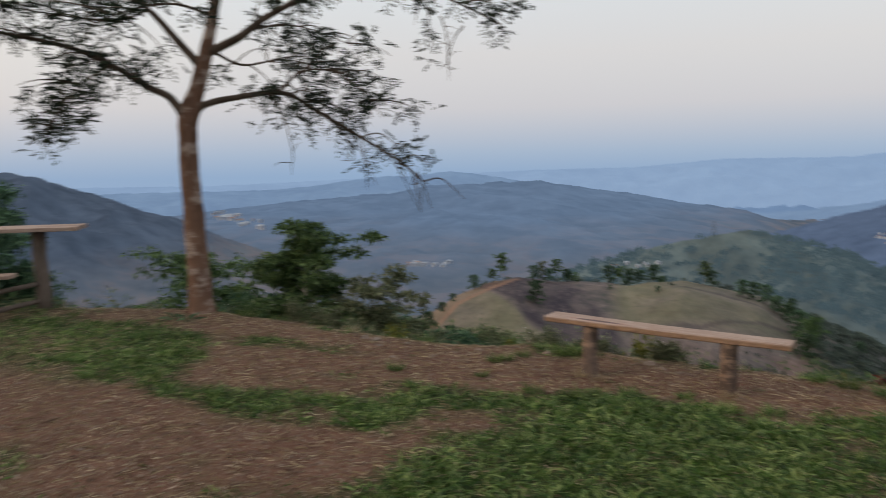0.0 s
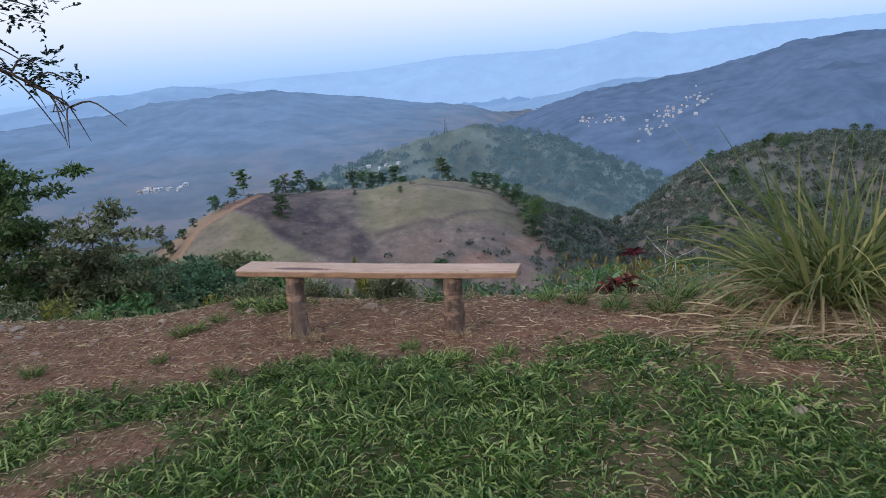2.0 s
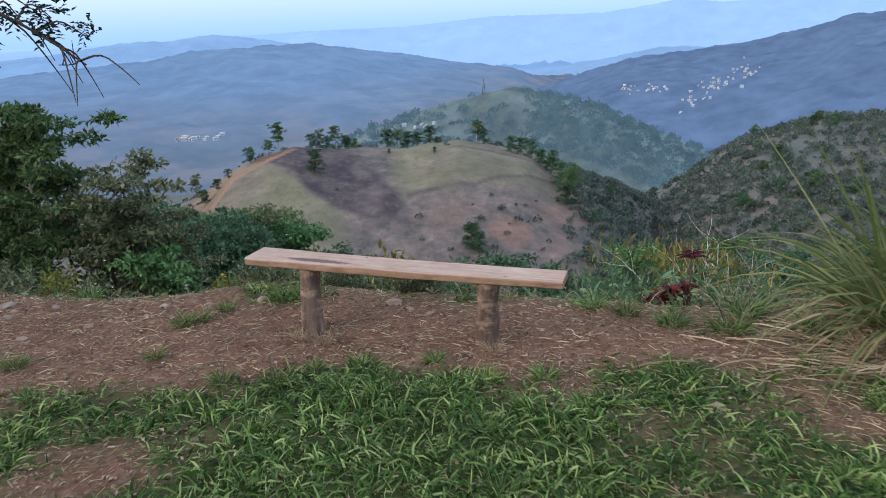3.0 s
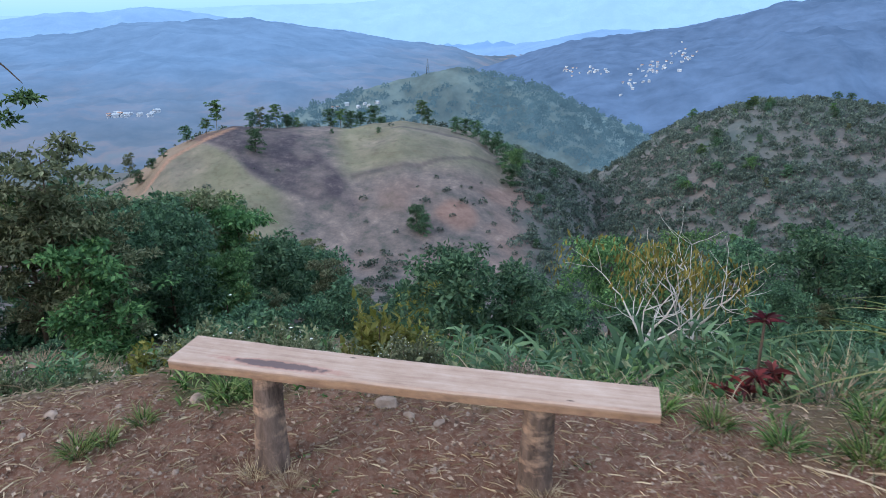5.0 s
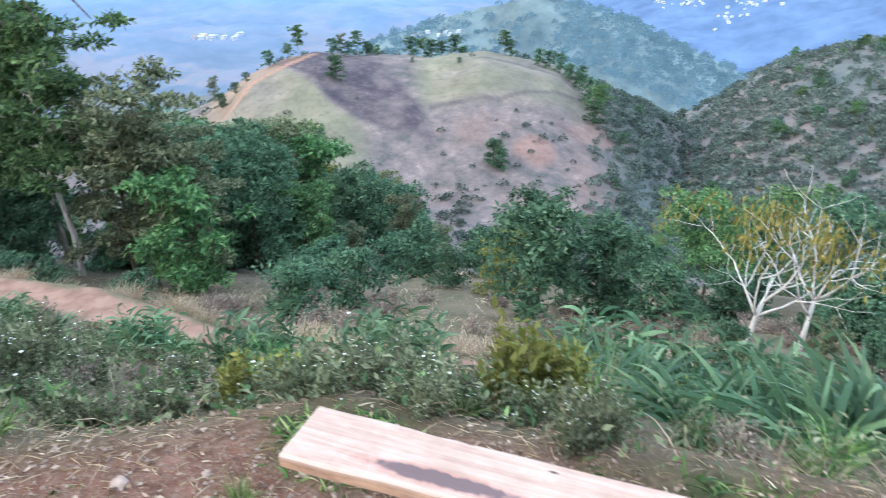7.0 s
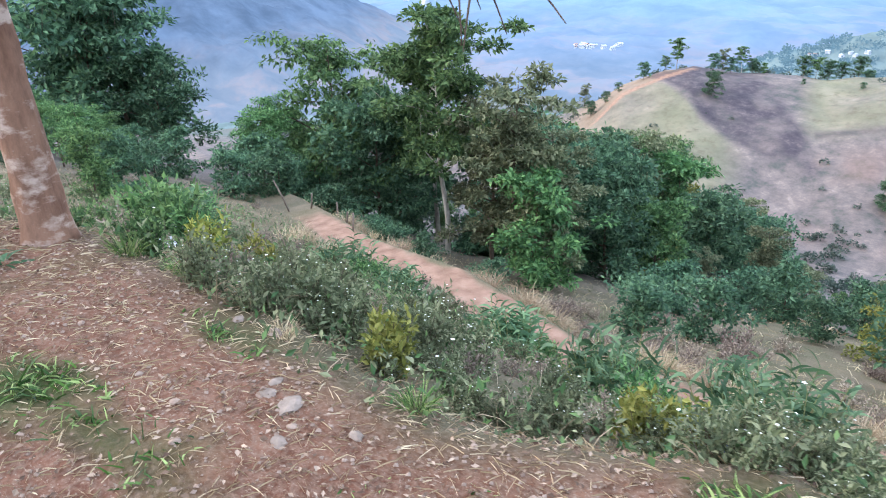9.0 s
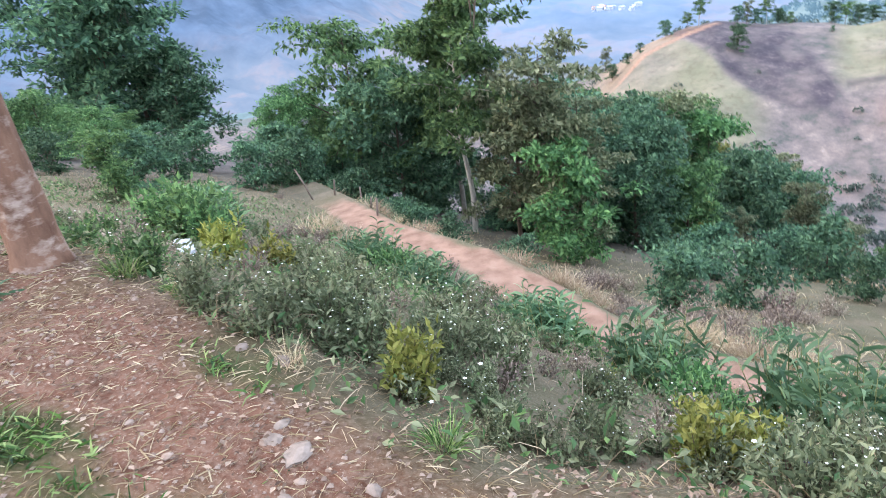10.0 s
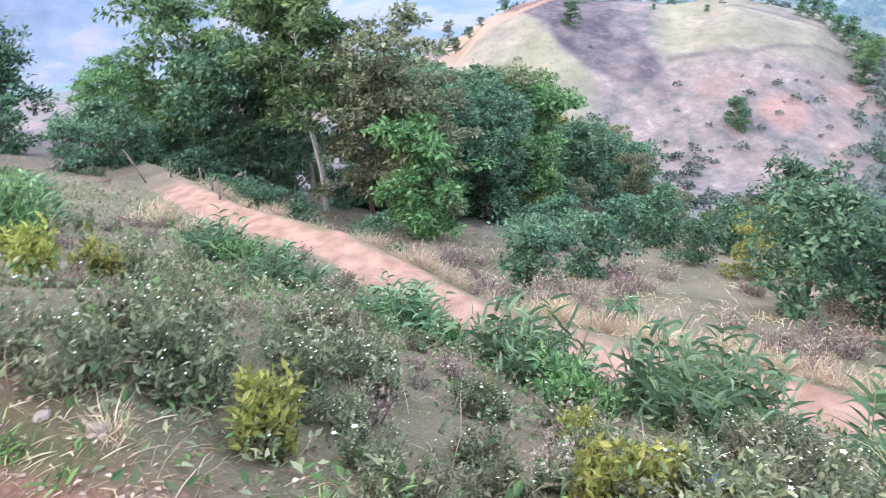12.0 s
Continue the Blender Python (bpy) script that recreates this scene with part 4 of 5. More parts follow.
# ---- two bare trees with yellowing leaves ----
def build_bare_tree(seed, x, y, h, leafy):
    rng = np.random.default_rng(seed)
    base = thing("bare_tree", "half-bare pale tree with yellowing hanging leaves", "tree", pose(x, y, zat(x, y) - 0.1), group="bare trees below the rim")
    stems, tips = [], []

    def grow(p, d, ln, r, depth):
        line = [p]
        for i in range(4):
            d = (d + Vector(rng.normal(size=3)) * (0.16 if depth else 0.06) + Vector((0, 0, 0.09))).normalized()
            line.append(line[-1] + d * ln / 4)
        stems.append((line, r, depth))
        if depth >= 3:
            tips.append(line[-1])
            return
        for i in range(3 if depth else 5):
            k = 4 if i == 0 else int(rng.integers(3 if depth == 0 else 2, 5))
            side = Vector(rng.normal(size=3))
            side = (side - d * side.dot(d)).normalized()
            nd = (d * rng.uniform(0.45, 0.85) + side * rng.uniform(0.7, 1.1) * (0.45 if i == 0 else 1)).normalized()
            grow(line[k], nd, ln * rng.uniform(0.68, 0.9), r * 0.48, depth + 1)

    grow(Vector((0, 0, 0)), Vector((0.1, 0, 1)).normalized(), h * 0.4, 0.066, 0)
    bm = bmesh.new()
    for line, r, depth in stems:
        if depth == 0:
            tube(bm, line, [r * (1 - 0.1 * i) for i in range(5)], 9, 0.1)
    part("trunk", bm, M_BARE, base, "pale grey trunk")
    for want, name in ((1, "limb"), (2, "branchwork"), (3, "twig_mass")):
        bm = bmesh.new()
        for line, r, depth in stems:
            if depth == want or (want == 3 and depth > 3):
                tube(bm, line, [max(0.004, r * (1 - 0.14 * i)) for i in range(5)], 7 if want < 3 else 4)
        tagged(part(name, bm, M_BARE, base), kind="stuff")
    P, D, N = [], [], []
    for tip in tips:
        if rng.random() < leafy * (0.12 + 0.88 * (tip.z > h * 0.7)):
            m = int(rng.integers(12, 30))
            P.append(np.array(tip) + rng.normal(size=(m, 3)) * 0.22)
            D.append(rng.normal(size=(m, 3)) * 0.35 + [0, 0, -1.0])
            N.append(rng.normal(size=(m, 3)))
    P, D, N = np.concatenate(P), np.concatenate(D), np.concatenate(N)
    part("crown", leaves("crown", P, D, N, rng.uniform(0.12, 0.24, len(P)), rng.uniform(0.04, 0.075, len(P))), M_LEAF_FADED, base, "hanging yellow-olive leaves")


build_bare_tree(3, 4.9, 18.3, 3.7, 1.0)
build_bare_tree(9, 6.0, 18.0, 3.6, 0.3)


# ---- picnic table beside the shade tree ----
def board(bm, a, b, w, h, seed=0):
    """A sawn board from a to b with slightly uneven edges."""
    a, b = Vector(a), Vector(b)
    d = (b - a).normalized()
    s = d.cross(Vector((0, 0, 1)))
    s = s.normalized() if s.length > 0.01 else Vector((1, 0, 0))
    u = s.cross(d)
    rings = []
    for i in range(7):
        t = i / 6
        c = a.lerp(b, t)
        j = 1 + 0.05 * noise.noise(Vector((t * 4, seed, 0)))
        ring = []
        for p, q in ((-1, -0.8), (-0.94, -1), (0.94, -1), (1, -0.8), (1, 0.8), (0.94, 1), (-0.94, 1), (-1, 0.8)):
            ring.append(bm.verts.new(c + s * p * w / 2 * j + u * q * h / 2))
        rings.append(ring)
    for p, q in zip(rings, rings[1:]):
        for k in range(8):
            bm.faces.new((p[k], p[(k + 1) % 8], q[(k + 1) % 8], q[k]))
    bm.faces.new(rings[0][::-1])
    bm.faces.new(rings[-1])
    bmesh.ops.recalc_face_normals(bm, faces=bm.faces)


def build_table():
    x, y = -6.55, 5.25
    z = zat(x, y)
    base = thing("picnic_table", "rustic plank table with an attached low bench, grey-brown wood", "table", pose(x, y, z, 0, 0, 40))
    for k, off in enumerate((-0.17, 0.17)):
        bm = bmesh.new()
        board(bm, (-1.7, off, 0.93), (0.55, off, 0.93), 0.33, 0.045, k)
        part("tabletop_board", bm, M_PLANK, base)
    for px in (0.1, -1.35):
        bm = bmesh.new()
        tube(bm, [(px, 0, -0.1), (px + 0.01, 0, 0.3), (px - 0.01, 0, 0.6), (px, 0, 0.905)], [0.085, 0.078, 0.075, 0.08], 10, 0.12)
        part("post", bm, M_POST, base)
    bm = bmesh.new()
    board(bm, (-1.9, -0.55, 0.46), (-0.05, -0.55, 0.46), 0.26, 0.04, 5)
    part("seat_board", bm, M_PLANK, base)
    for px in (-0.4, -1.5):
        bm = bmesh.new()
        tube(bm, [(px, -0.55, -0.1), (px, -0.55, 0.2), (px, -0.55, 0.44)], [0.07, 0.065, 0.065], 10, 0.12)
        part("seat_post", bm, M_LOG, base, "orange-brown log post")
    for zz in (0.28, 0.08):
        bm = bmesh.new()
        tube(bm, [(-0.4, -0.55, zz - 0.03), (-0.15, -0.28, zz), (0.1, 0, zz + 0.02)], [0.03, 0.028, 0.03], 7, 0.1)
        part("stretcher", bm, M_POST, base)


build_table()


# ---- plants along the rim ----
def shrub_proto(name, label, seed, h, w, leaf, mat, count, flowers=0, category="shrub", group=""):
    """A low bushy plant: thin stems, small leaves, perhaps white flower heads."""
    rng = np.random.default_rng(seed)
    base = thing(name, label, category, group=group)
    bm = bmesh.new()
    P, D, N, F = [], [], [], []
    stems = 16
    for k in range(stems):
        a = rng.uniform(0, 2 * math.pi)
        out = rng.uniform(0.1, 0.5) * w
        top = Vector((math.cos(a) * out, math.sin(a) * out, h * rng.uniform(0.55, 1.0)))
        root = Vector((top.x * 0.3, top.y * 0.3, -0.06))
        mid = root.lerp(top, 0.5) + Vector(rng.normal(size=3)) * 0.04 * h
        tube(bm, [root, mid, top], [0.006, 0.005, 0.002], 4)
        m = count // stems
        t = rng.uniform(0.15, 1.05, m) ** 0.8
        q = np.array(root)[None] * (1 - t[:, None]) + np.array(top)[None] * t[:, None] + rng.normal(size=(m, 3)) * 0.06 * w
        P.append(q)
        D.append(rng.normal(size=(m, 3)) + np.array(top - root) * 0.8 / h)
        N.append(rng.normal(size=(m, 3)) * 0.5 + [0, 0, 1])
        F.append(np.array(top) + rng.normal(size=(int(rng.integers(0, 2 + flowers // stems)) if flowers else 0, 3)) * [0.06, 0.06, 0.035])
    tagged(part("stem_bundle", bm, M_TRUNK_DARK, base), kind="stuff")
    P, D, N = np.concatenate(P), np.concatenate(D), np.concatenate(N)
    L = leaf * rng.uniform(0.6, 1.4, len(P))
    part("foliage", leaves("foliage", P, D, N, L, L * 0.42), mat, base)
    if flowers:
        F = np.concatenate(F)
        q = np.repeat(F, 5, 0)
        a = np.tile(np.arange(5) * 1.2566, len(F)) + rng.uniform(0, 1, len(q))
        d = np.stack([np.cos(a), np.sin(a), np.full(len(a), 0.25)], 1)
        tagged(part("bloom", leaves("bloom", q, d, np.tile([0, 0, 1.0], (len(q), 1)), 0.009, 0.008), M_FLOWER, base, "tiny white flower heads"), kind="stuff")
    return base


def clump_proto(name, label, seed, count, h, width, spread, mat, droop=(0.3, 1.0), category="grass clump", cuts=5, lean=0.5):
    """A clump of long arching blades."""
    rng = np.random.default_rng(seed)
    base = thing(name, label, category)
    a = rng.uniform(0, 2 * math.pi, count)
    rad = spread * np.sqrt(rng.uniform(0, 1, count))
    P = np.stack([np.cos(a) * rad, np.sin(a) * rad, np.full(count, -0.05)], 1)
    tilt = rng.uniform(0.05, 1.0, count) * lean + 0.5 * rad / (spread + 1e-6) * lean
    b = a + rng.normal(size=count) * 0.6
    D = np.stack([np.cos(b) * tilt, np.sin(b) * tilt, np.ones(count)], 1)
    tagged(part("blade_tuft", blades("blades", P, D, h * rng.uniform(0.45, 1.1, count), width * rng.uniform(0.6, 1.2, count), rng.uniform(*droop, count), rng, cuts), mat, base), kind="stuff")
    return base


flower_weed = shrub_proto("flowering_weed", "bushy green weed with small white flowers at the rim", 21, 0.5, 0.62, 0.05, M_LEAF_OLIVE, 1300, 16, group="flowering weeds along the rim")
plain_weed = shrub_proto("leafy_weed", "low dull green weed on the bank", 22, 0.42, 0.6, 0.045, M_LEAF_OLIVE, 1400, 0, group="weeds on the bank")
dry_weed = shrub_proto("withered_weed", "withered brown weed on the bank", 20, 0.36, 0.6, 0.04, M_LEAF_DRY, 900, 0, group="withered weeds on the bank")
yellow_shrub = shrub_proto("yellow_green_shrub", "upright yellow-green leafy shrub on the bank", 23, 0.62, 0.5, 0.075, M_LEAF_YELLOW, 1100, 0, group="yellow shrubs on the bank")
green_shrub = shrub_proto("green_shrub", "fresh green leafy shrub on the bank", 24, 0.8, 0.9, 0.10, M_LEAF_GREEN, 1300, 0)
lush_clump = clump_proto("broad_bladed_grass_clump", "lush clump of broad arching blue-green blades", 25, 130, 1.5, 0.075, 0.28, M_BLADE_BLUE, (0.35, 1.1), lean=0.75)
thin_clump = clump_proto("grass_clump", "clump of thin bright green grass blades", 26, 160, 0.45, 0.010, 0.10, M_BLADE, (0.2, 0.9))
dry_clump = clump_proto("dry_grass_clump", "clump of dry straw-coloured grass", 27, 150, 0.6, 0.008, 0.2, M_STRAW, (0.1, 0.8))
reed_clump = clump_proto("tall_grass_clump", "tall clump of long arching green and yellow reed blades", 28, 330, 1.6, 0.02, 0.2, M_BLADE_REED, (0.05, 1.2), cuts=8, lean=0.75)
wide_leaf = clump_proto("wide_leaved_plant", "plant with a few very wide drooping green leaves", 29, 22, 0.8, 0.11, 0.10, M_BLADE_BLUE, (0.5, 1.3), "plant", cuts=7, lean=0.8)

n = 130
a = np.random.default_rng(8).uniform(0, 6.3, n)
tilt = np.random.default_rng(9).uniform(0.4, 1.6, n)
tagged(part("dry_blade_skirt", blades("dry_blade_skirt", np.stack([0.15 * np.cos(a), 0.15 * np.sin(a), 0 * a - 0.02], 1), np.stack([np.cos(a) * tilt, np.sin(a) * tilt, 0 * a + 1], 1), np.random.default_rng(10).uniform(0.5, 1.1, n), 0.014, 1.1, np.random.default_rng(11), 6), M_STRAW, reed_clump, "dry straw-coloured lower blades"), kind="stuff")
put(reed_clump, 3.35, 5.5, 1.0, 0.3, 0.0)
stand(reed_clump, 3.75, 5.75, 0.85, 2.0, 0.0)

rng = np.random.default_rng(77)
put(dry_weed, -2.6, 7.2, 0.7, 0.0)
first = True
for i in range(60):
    x = -3.9 + 4.3 * rng.random()
    low = -2.7 < x < -1.15
    y = float(edge_y(np.array([x]))[0]) + (0.7 if low else 0.25) + rng.random() ** 1.3 * 2.0
    s = 0.42 + 0.3 * rng.random() - 0.12 * low + 0.25 * (x < -2.7) - 0.12 * (x > -0.4)
    if first:
        put(flower_weed, x, y, s, rng.random() * 6)
        first = False
    else:
        stand(flower_weed, x, y, s, rng.random() * 6)
first = True
for i in range(230):
    x = -22.0 + 26.0 * rng.random() if i > 170 else -13.0 + 17.0 * rng.random()
    ye, yp = float(edge_y(np.array([x]))[0]), float(path_y(np.array([x]))[0])
    y = ye + 0.4 + rng.random() * (yp - ye - 1.9)
    s = (0.42 + 0.45 * rng.random()) * (1.3 if x < -6 else 0.75 if x > 0 else 0.8) * (0.75 if y < ye + 1.2 else 1.0)
    if first:
        put(plain_weed, x, y, s, rng.random() * 6)
        first = False
    else:
        kind = rng.random()
        stand(dry_weed if kind < 0.58 else plain_weed if kind < 0.9 else flower_weed, x, y, s, rng.random() * 6)

for i in range(75):
    x = -10 + 18 * rng.random()
    stand(dry_weed, x, float(path_y(np.array([x]))[0]) + 1.6 + 9 * rng.random(), 1.0 + 1.0 * rng.random(), i * 1.7)
put(yellow_shrub, 0.07, 7.15, 1.0, 0.2)
for x, y, s in ((-2.58, 6.55, 0.68), (-2.32, 8.1, 0.42), (-1.6, 7.7, 0.5), (-1.3, 6.85, 0.6), (-1.15, 7.0, 0.55), (-6.6, 8.3, 1.1), (-6.2, 8.6, 0.95), (-7.5, 8.9, 0.9), (0.3, 7.3, 0.8), (0.62, 9.9, 1.2), (1.3, 9.2, 0.8)):
    stand(yellow_shrub, x, y, s, x * 3)
put(green_shrub, -9.5, 9.7, 1.25, 0.0)
for x, y, s in ((-10.3, 10.0, 1.3), (-8.9, 9.6, 0.9), (-12.5, 11.6, 1.3), (-11.4, 10.6, 1.1), (-2.0, 8.95, 0.62), (-1.75, 8.8, 0.5), (-3.6, 10.4, 0.5), (-7.6, 11.9, 0.8), (-14.2, 12.9, 1.3), (-13.4, 12.3, 1.1), (0.9, 8.8, 0.6), (-5.8, 6.6, 0.4), (-4.4, 6.4, 0.4), (-7.0, 7.4, 0.6)):
    stand(green_shrub, x, y, s, x * 2)
put(lush_clump, 1.0, 8.9, 0.62, 0.0)
for x, y, s in ((0.45, 8.3, 0.6), (0.8, 8.5, 0.65), (1.7, 7.3, 0.6), (2.0, 7.4, 0.66), (1.45, 7.6, 0.55), (2.3, 7.6, 0.62), (1.1, 7.6, 0.5), (2.8, 7.1, 0.55), (3.3, 7.0, 0.6), (2.7, 6.4, 0.36), (3.9, 6.8, 0.6), (0.1, 8.6, 0.5), (2.6, 8.2, 0.7), (3.4, 8.0, 0.7),
                (-8.4, 12.1, 0.62), (-8.1, 12.2, 0.5), (-7.2, 11.7, 0.6), (-6.7, 12.0, 0.55), (-4.2, 10.7, 0.4), (-3.1, 16.6, 0.5), (-13.5, 21.0, 0.8), (-16.2, 22.0, 0.9), (-18.5, 22.5, 0.9), (-14.6, 20.6, 0.7), (-11.5, 11.5, 0.6), (-12.4, 11.0, 0.6)):
    stand(lush_clump, x, y, s, x * 5)


def cane_proto(seed, stems, h, spread):
    """A thicket of leafy canes: upright stems with long pointed leaves to both sides."""
    rng = np.random.default_rng(seed)
    base = thing("leafy_cane_thicket", "thicket of green canes with long pointed blue-green leaves", "plant", group="cane thickets along the footpath")
    bm = bmesh.new()
    P, D, L = [], [], []
    for k in range(stems):
        a, out = rng.uniform(0, 6.3), spread * math.sqrt(rng.random())
        root = Vector((math.cos(a) * out, math.sin(a) * out, -0.08))
        top = root + Vector((math.cos(a) * 0.35 * rng.random() * h, math.sin(a) * 0.35 * rng.random() * h, h * rng.uniform(0.55, 1.0)))
        mid = root.lerp(top, 0.5) + Vector((0, 0, 0.05))
        tube(bm, [root, mid, top], [0.009, 0.007, 0.003], 5)
        w = rng.uniform(0, 6.3)
        count = int(rng.integers(8, 13))
        for i in range(count):
            t = 0.22 + 0.78 * i / (count - 1)
            b = w + math.pi * (i % 2) + rng.normal() * 0.45
            P.append(root.lerp(top, t))
            D.append((math.cos(b), math.sin(b), 0.55 + 0.9 * t * rng.random()))
            L.append(0.36 * rng.uniform(0.6, 1.15) * (1.1 - 0.35 * t))
    tagged(part("cane_bundle", bm, M_BLADE_REED, base), kind="stuff")
    P, D, L = np.array(P), np.array(D), np.array(L)
    tagged(part("leafage", blades("leafage", P, D, L, L * 0.15, rng.uniform(0.15, 0.8, len(P)), rng, 4), M_BLADE_BLUE, base), kind="stuff")
    return base


cane = cane_proto(61, 34, 1.0, 0.34)
put(cane, -2.75, 10.2, 0.95, 0.0)
for x, y, s in ((-2.4, 9.9, 0.8), (-3.1, 10.7, 0.75), (-3.9, 10.2, 0.7), (-4.3, 10.5, 0.7), (-4.7, 10.9, 0.6), (-1.3, 9.9, 0.95), (-1.05, 9.4, 0.85), (-0.86, 9.0, 0.75), (-6.6, 11.4, 0.7), (-7.1, 11.8, 0.7), (-8.4, 12.3, 0.85), (-8.8, 12.4, 0.7),
                (0.45, 9.9, 1.05), (0.95, 10.1, 1.15), (1.5, 10.3, 1.25), (1.9, 9.7, 1.1), (2.5, 9.3, 1.0), (2.4, 7.3, 0.7), (2.9, 7.1, 0.65), (-10.6, 10.6, 1.0), (-11.6, 11.2, 1.1), (-12.6, 12.2, 1.1), (-3.0, 16.8, 0.7), (-5.3, 17.6, 0.6)):
    stand(cane, x, y, s, x * 5)
put(wide_leaf, 0.95, 8.4, 0.8, 0.0, 0.0)
for x, y, s in ((-4.6, 5.62, 0.38), (-4.75, 5.55, 0.4), (1.25, 8.2, 0.75), (0.7, 8.7, 0.8)):
    stand(wide_leaf, x, y, s, x * 4)
put(thin_clump, 0.55, 7.8, 1.1, 0.0, 0.0)
for x, y, s in ((0.4, 7.7, 1.0), (0.7, 7.7, 0.9), (1.6, 7.0, 0.8), (2.1, 6.8, 0.8), (-0.2, 6.6, 0.5), (0.9, 6.7, 0.6), (1.3, 6.5, 0.6), (-1.04, 5.52, 0.42), (-0.95, 5.6, 0.35), (-0.86, 5.77, 0.35), (-0.55, 6.02, 0.5), (-0.42, 6.05, 0.45), (-2.0, 6.05, 0.5), (-1.0, 5.05, 0.3), (1.75, 5.75, 0.5), (2.0, 5.6, 0.55), (2.3, 5.5, 0.6), (1.55, 5.9, 0.5), (2.5, 5.8, 0.7), (2.8, 5.5, 0.6), (-3.9, 6.3, 0.6), (-4.3, 6.2, 0.6), (0.15, 4.75, 0.4), (0.35, 4.7, 0.42), (0.62, 4.72, 0.4), (-0.2, 4.75, 0.4), (-0.5, 4.8, 0.4), (0.9, 4.85, 0.4), (1.2, 4.9, 0.42), (0.2, 5.05, 0.35), (0.6, 5.1, 0.32), (-0.05, 5.0, 0.3)):
    stand(thin_clump, x, y, s, x * 7, 0.0)
for i in range(95):
    x, y = -6.5 + 11 * rng.random(), 2.0 + 3.6 * rng.random()
    if rng.random() < float(turf_amount(np.array([x]), np.array([y]))[0]) + 0.05:
        stand(thin_clump, x, y, 0.22 + 0.18 * rng.random(), rng.random() * 6, 0.0)
put(dry_clump, -13.3, 15.0, 1.2, 0.0, 0.0)
for i in range(120):
    x = -16.5 + 20 * rng.random()
    yp = float(path_y(np.array([x]))[0])
    near = rng.random() < 0.35
    stand(dry_clump, x, yp + (-1.2 - 1.3 * rng.random() if near and x < -10 else 0.95 + 1.6 * rng.random() ** 2), 0.7 + 0.5 * rng.random(), rng.random() * 6, 0.0)
for x, y, s in ((-2.85, 6.1, 0.3), (3.0, 5.2, 0.5), (2.6, 6.4, 0.9), (3.0, 6.8, 0.9), (2.3, 7.0, 0.8), (0.05, 7.9, 1.0), (0.6, 8.3, 1.0), (-0.1, 5.36, 0.25), (-0.25, 5.4, 0.22), (0.92, 5.25, 0.22)):
    stand(dry_clump, x, y, s, x * 3, 0.0)


# ---- red-leaved plants ----
def build_red_plant(x, y, h, heads, seed):
    rng = np.random.default_rng(seed)
    base = thing("red_leaved_plant", "dark red rosette plant on a thin cane", "plant", pose(x, y, zat(x, y) - 0.04), group="red plants at the rim")
    for k in range(heads):
        a = rng.uniform(0, 6.3)
        top = Vector((math.cos(a) * 0.08 * k, math.sin(a) * 0.08 * k, h * (1 - 0.2 * k)))
        bm = bmesh.new()
        tube(bm, [(0, 0, 0), top * 0.5 + Vector((0.01, 0.02, 0)), top], [0.011, 0.009, 0.008], 6)
        part("cane", bm, M_TRUNK_DARK, base)
        n = 26
        w = rng.uniform(0, 6.3, n)
        D = np.stack([np.cos(w), np.sin(w), rng.uniform(0.1, 1.6, n)], 1)
        P = np.tile(np.array(top), (n, 1)) - [0, 0, 0.03] * rng.random((n, 1))
        part("rosette", blades("rosette", P, D, rng.uniform(0.07, 0.15, n), 0.024, rng.uniform(0.3, 1.0, n), rng, 4), M_LEAF_RED, base)


build_red_plant(2.38, 6.75, 0.62, 1, 1)
build_red_plant(2.12, 6.2, 0.2, 3, 2)
build_red_plant(2.22, 6.25, 0.24, 2, 3)


# ---- turf, litter and scrub ----
def scatter(rng, n, x0, x1, y0, y1, keep):
    x, y = rng.uniform(x0, x1, n), rng.uniform(y0, y1, n)
    ok = rng.random(n) < keep(x, y)
    return x[ok], y[ok]


def stuff(name, mesh, material, label, category):
    ob = new(name, mesh)
    mesh.materials.append(material)
    return tagged(ob, label, category, kind="stuff")


def build_turf():
    rng = np.random.default_rng(31)
    x, y = scatter(rng, 20000, -8, 5.5, 1.2, 6.3, lambda x, y: np.clip(turf_amount(x, y) ** 1.5, 0.015, 1) * (y < edge_y(x) + 0.1) * (0.35 + 0.65 * step(-5, -1, x)))
    per = 9
    px = np.repeat(x, per) + rng.normal(size=len(x) * per) * 0.035
    py = np.repeat(y, per) + rng.normal(size=len(x) * per) * 0.035
    n = len(px)
    a = rng.uniform(0, 6.3, n)
    tilt = rng.uniform(0.2, 1.5, n)
    D = np.stack([np.cos(a) * tilt, np.sin(a) * tilt, np.ones(n)], 1)
    rich = np.repeat(turf_amount(x, y), per)
    P = np.stack([px, py, land(px, py) - 0.01], 1)
    me = blades("turf_blades", P, D, rng.uniform(0.05, 0.13, n) * (0.55 + 0.7 * rich), rng.uniform(0.006, 0.014, n), rng.uniform(0.2, 1.0, n), rng, 3)
    stuff("turf", me, M_BLADE, "short green grass growing in patches on the hilltop", "grass")


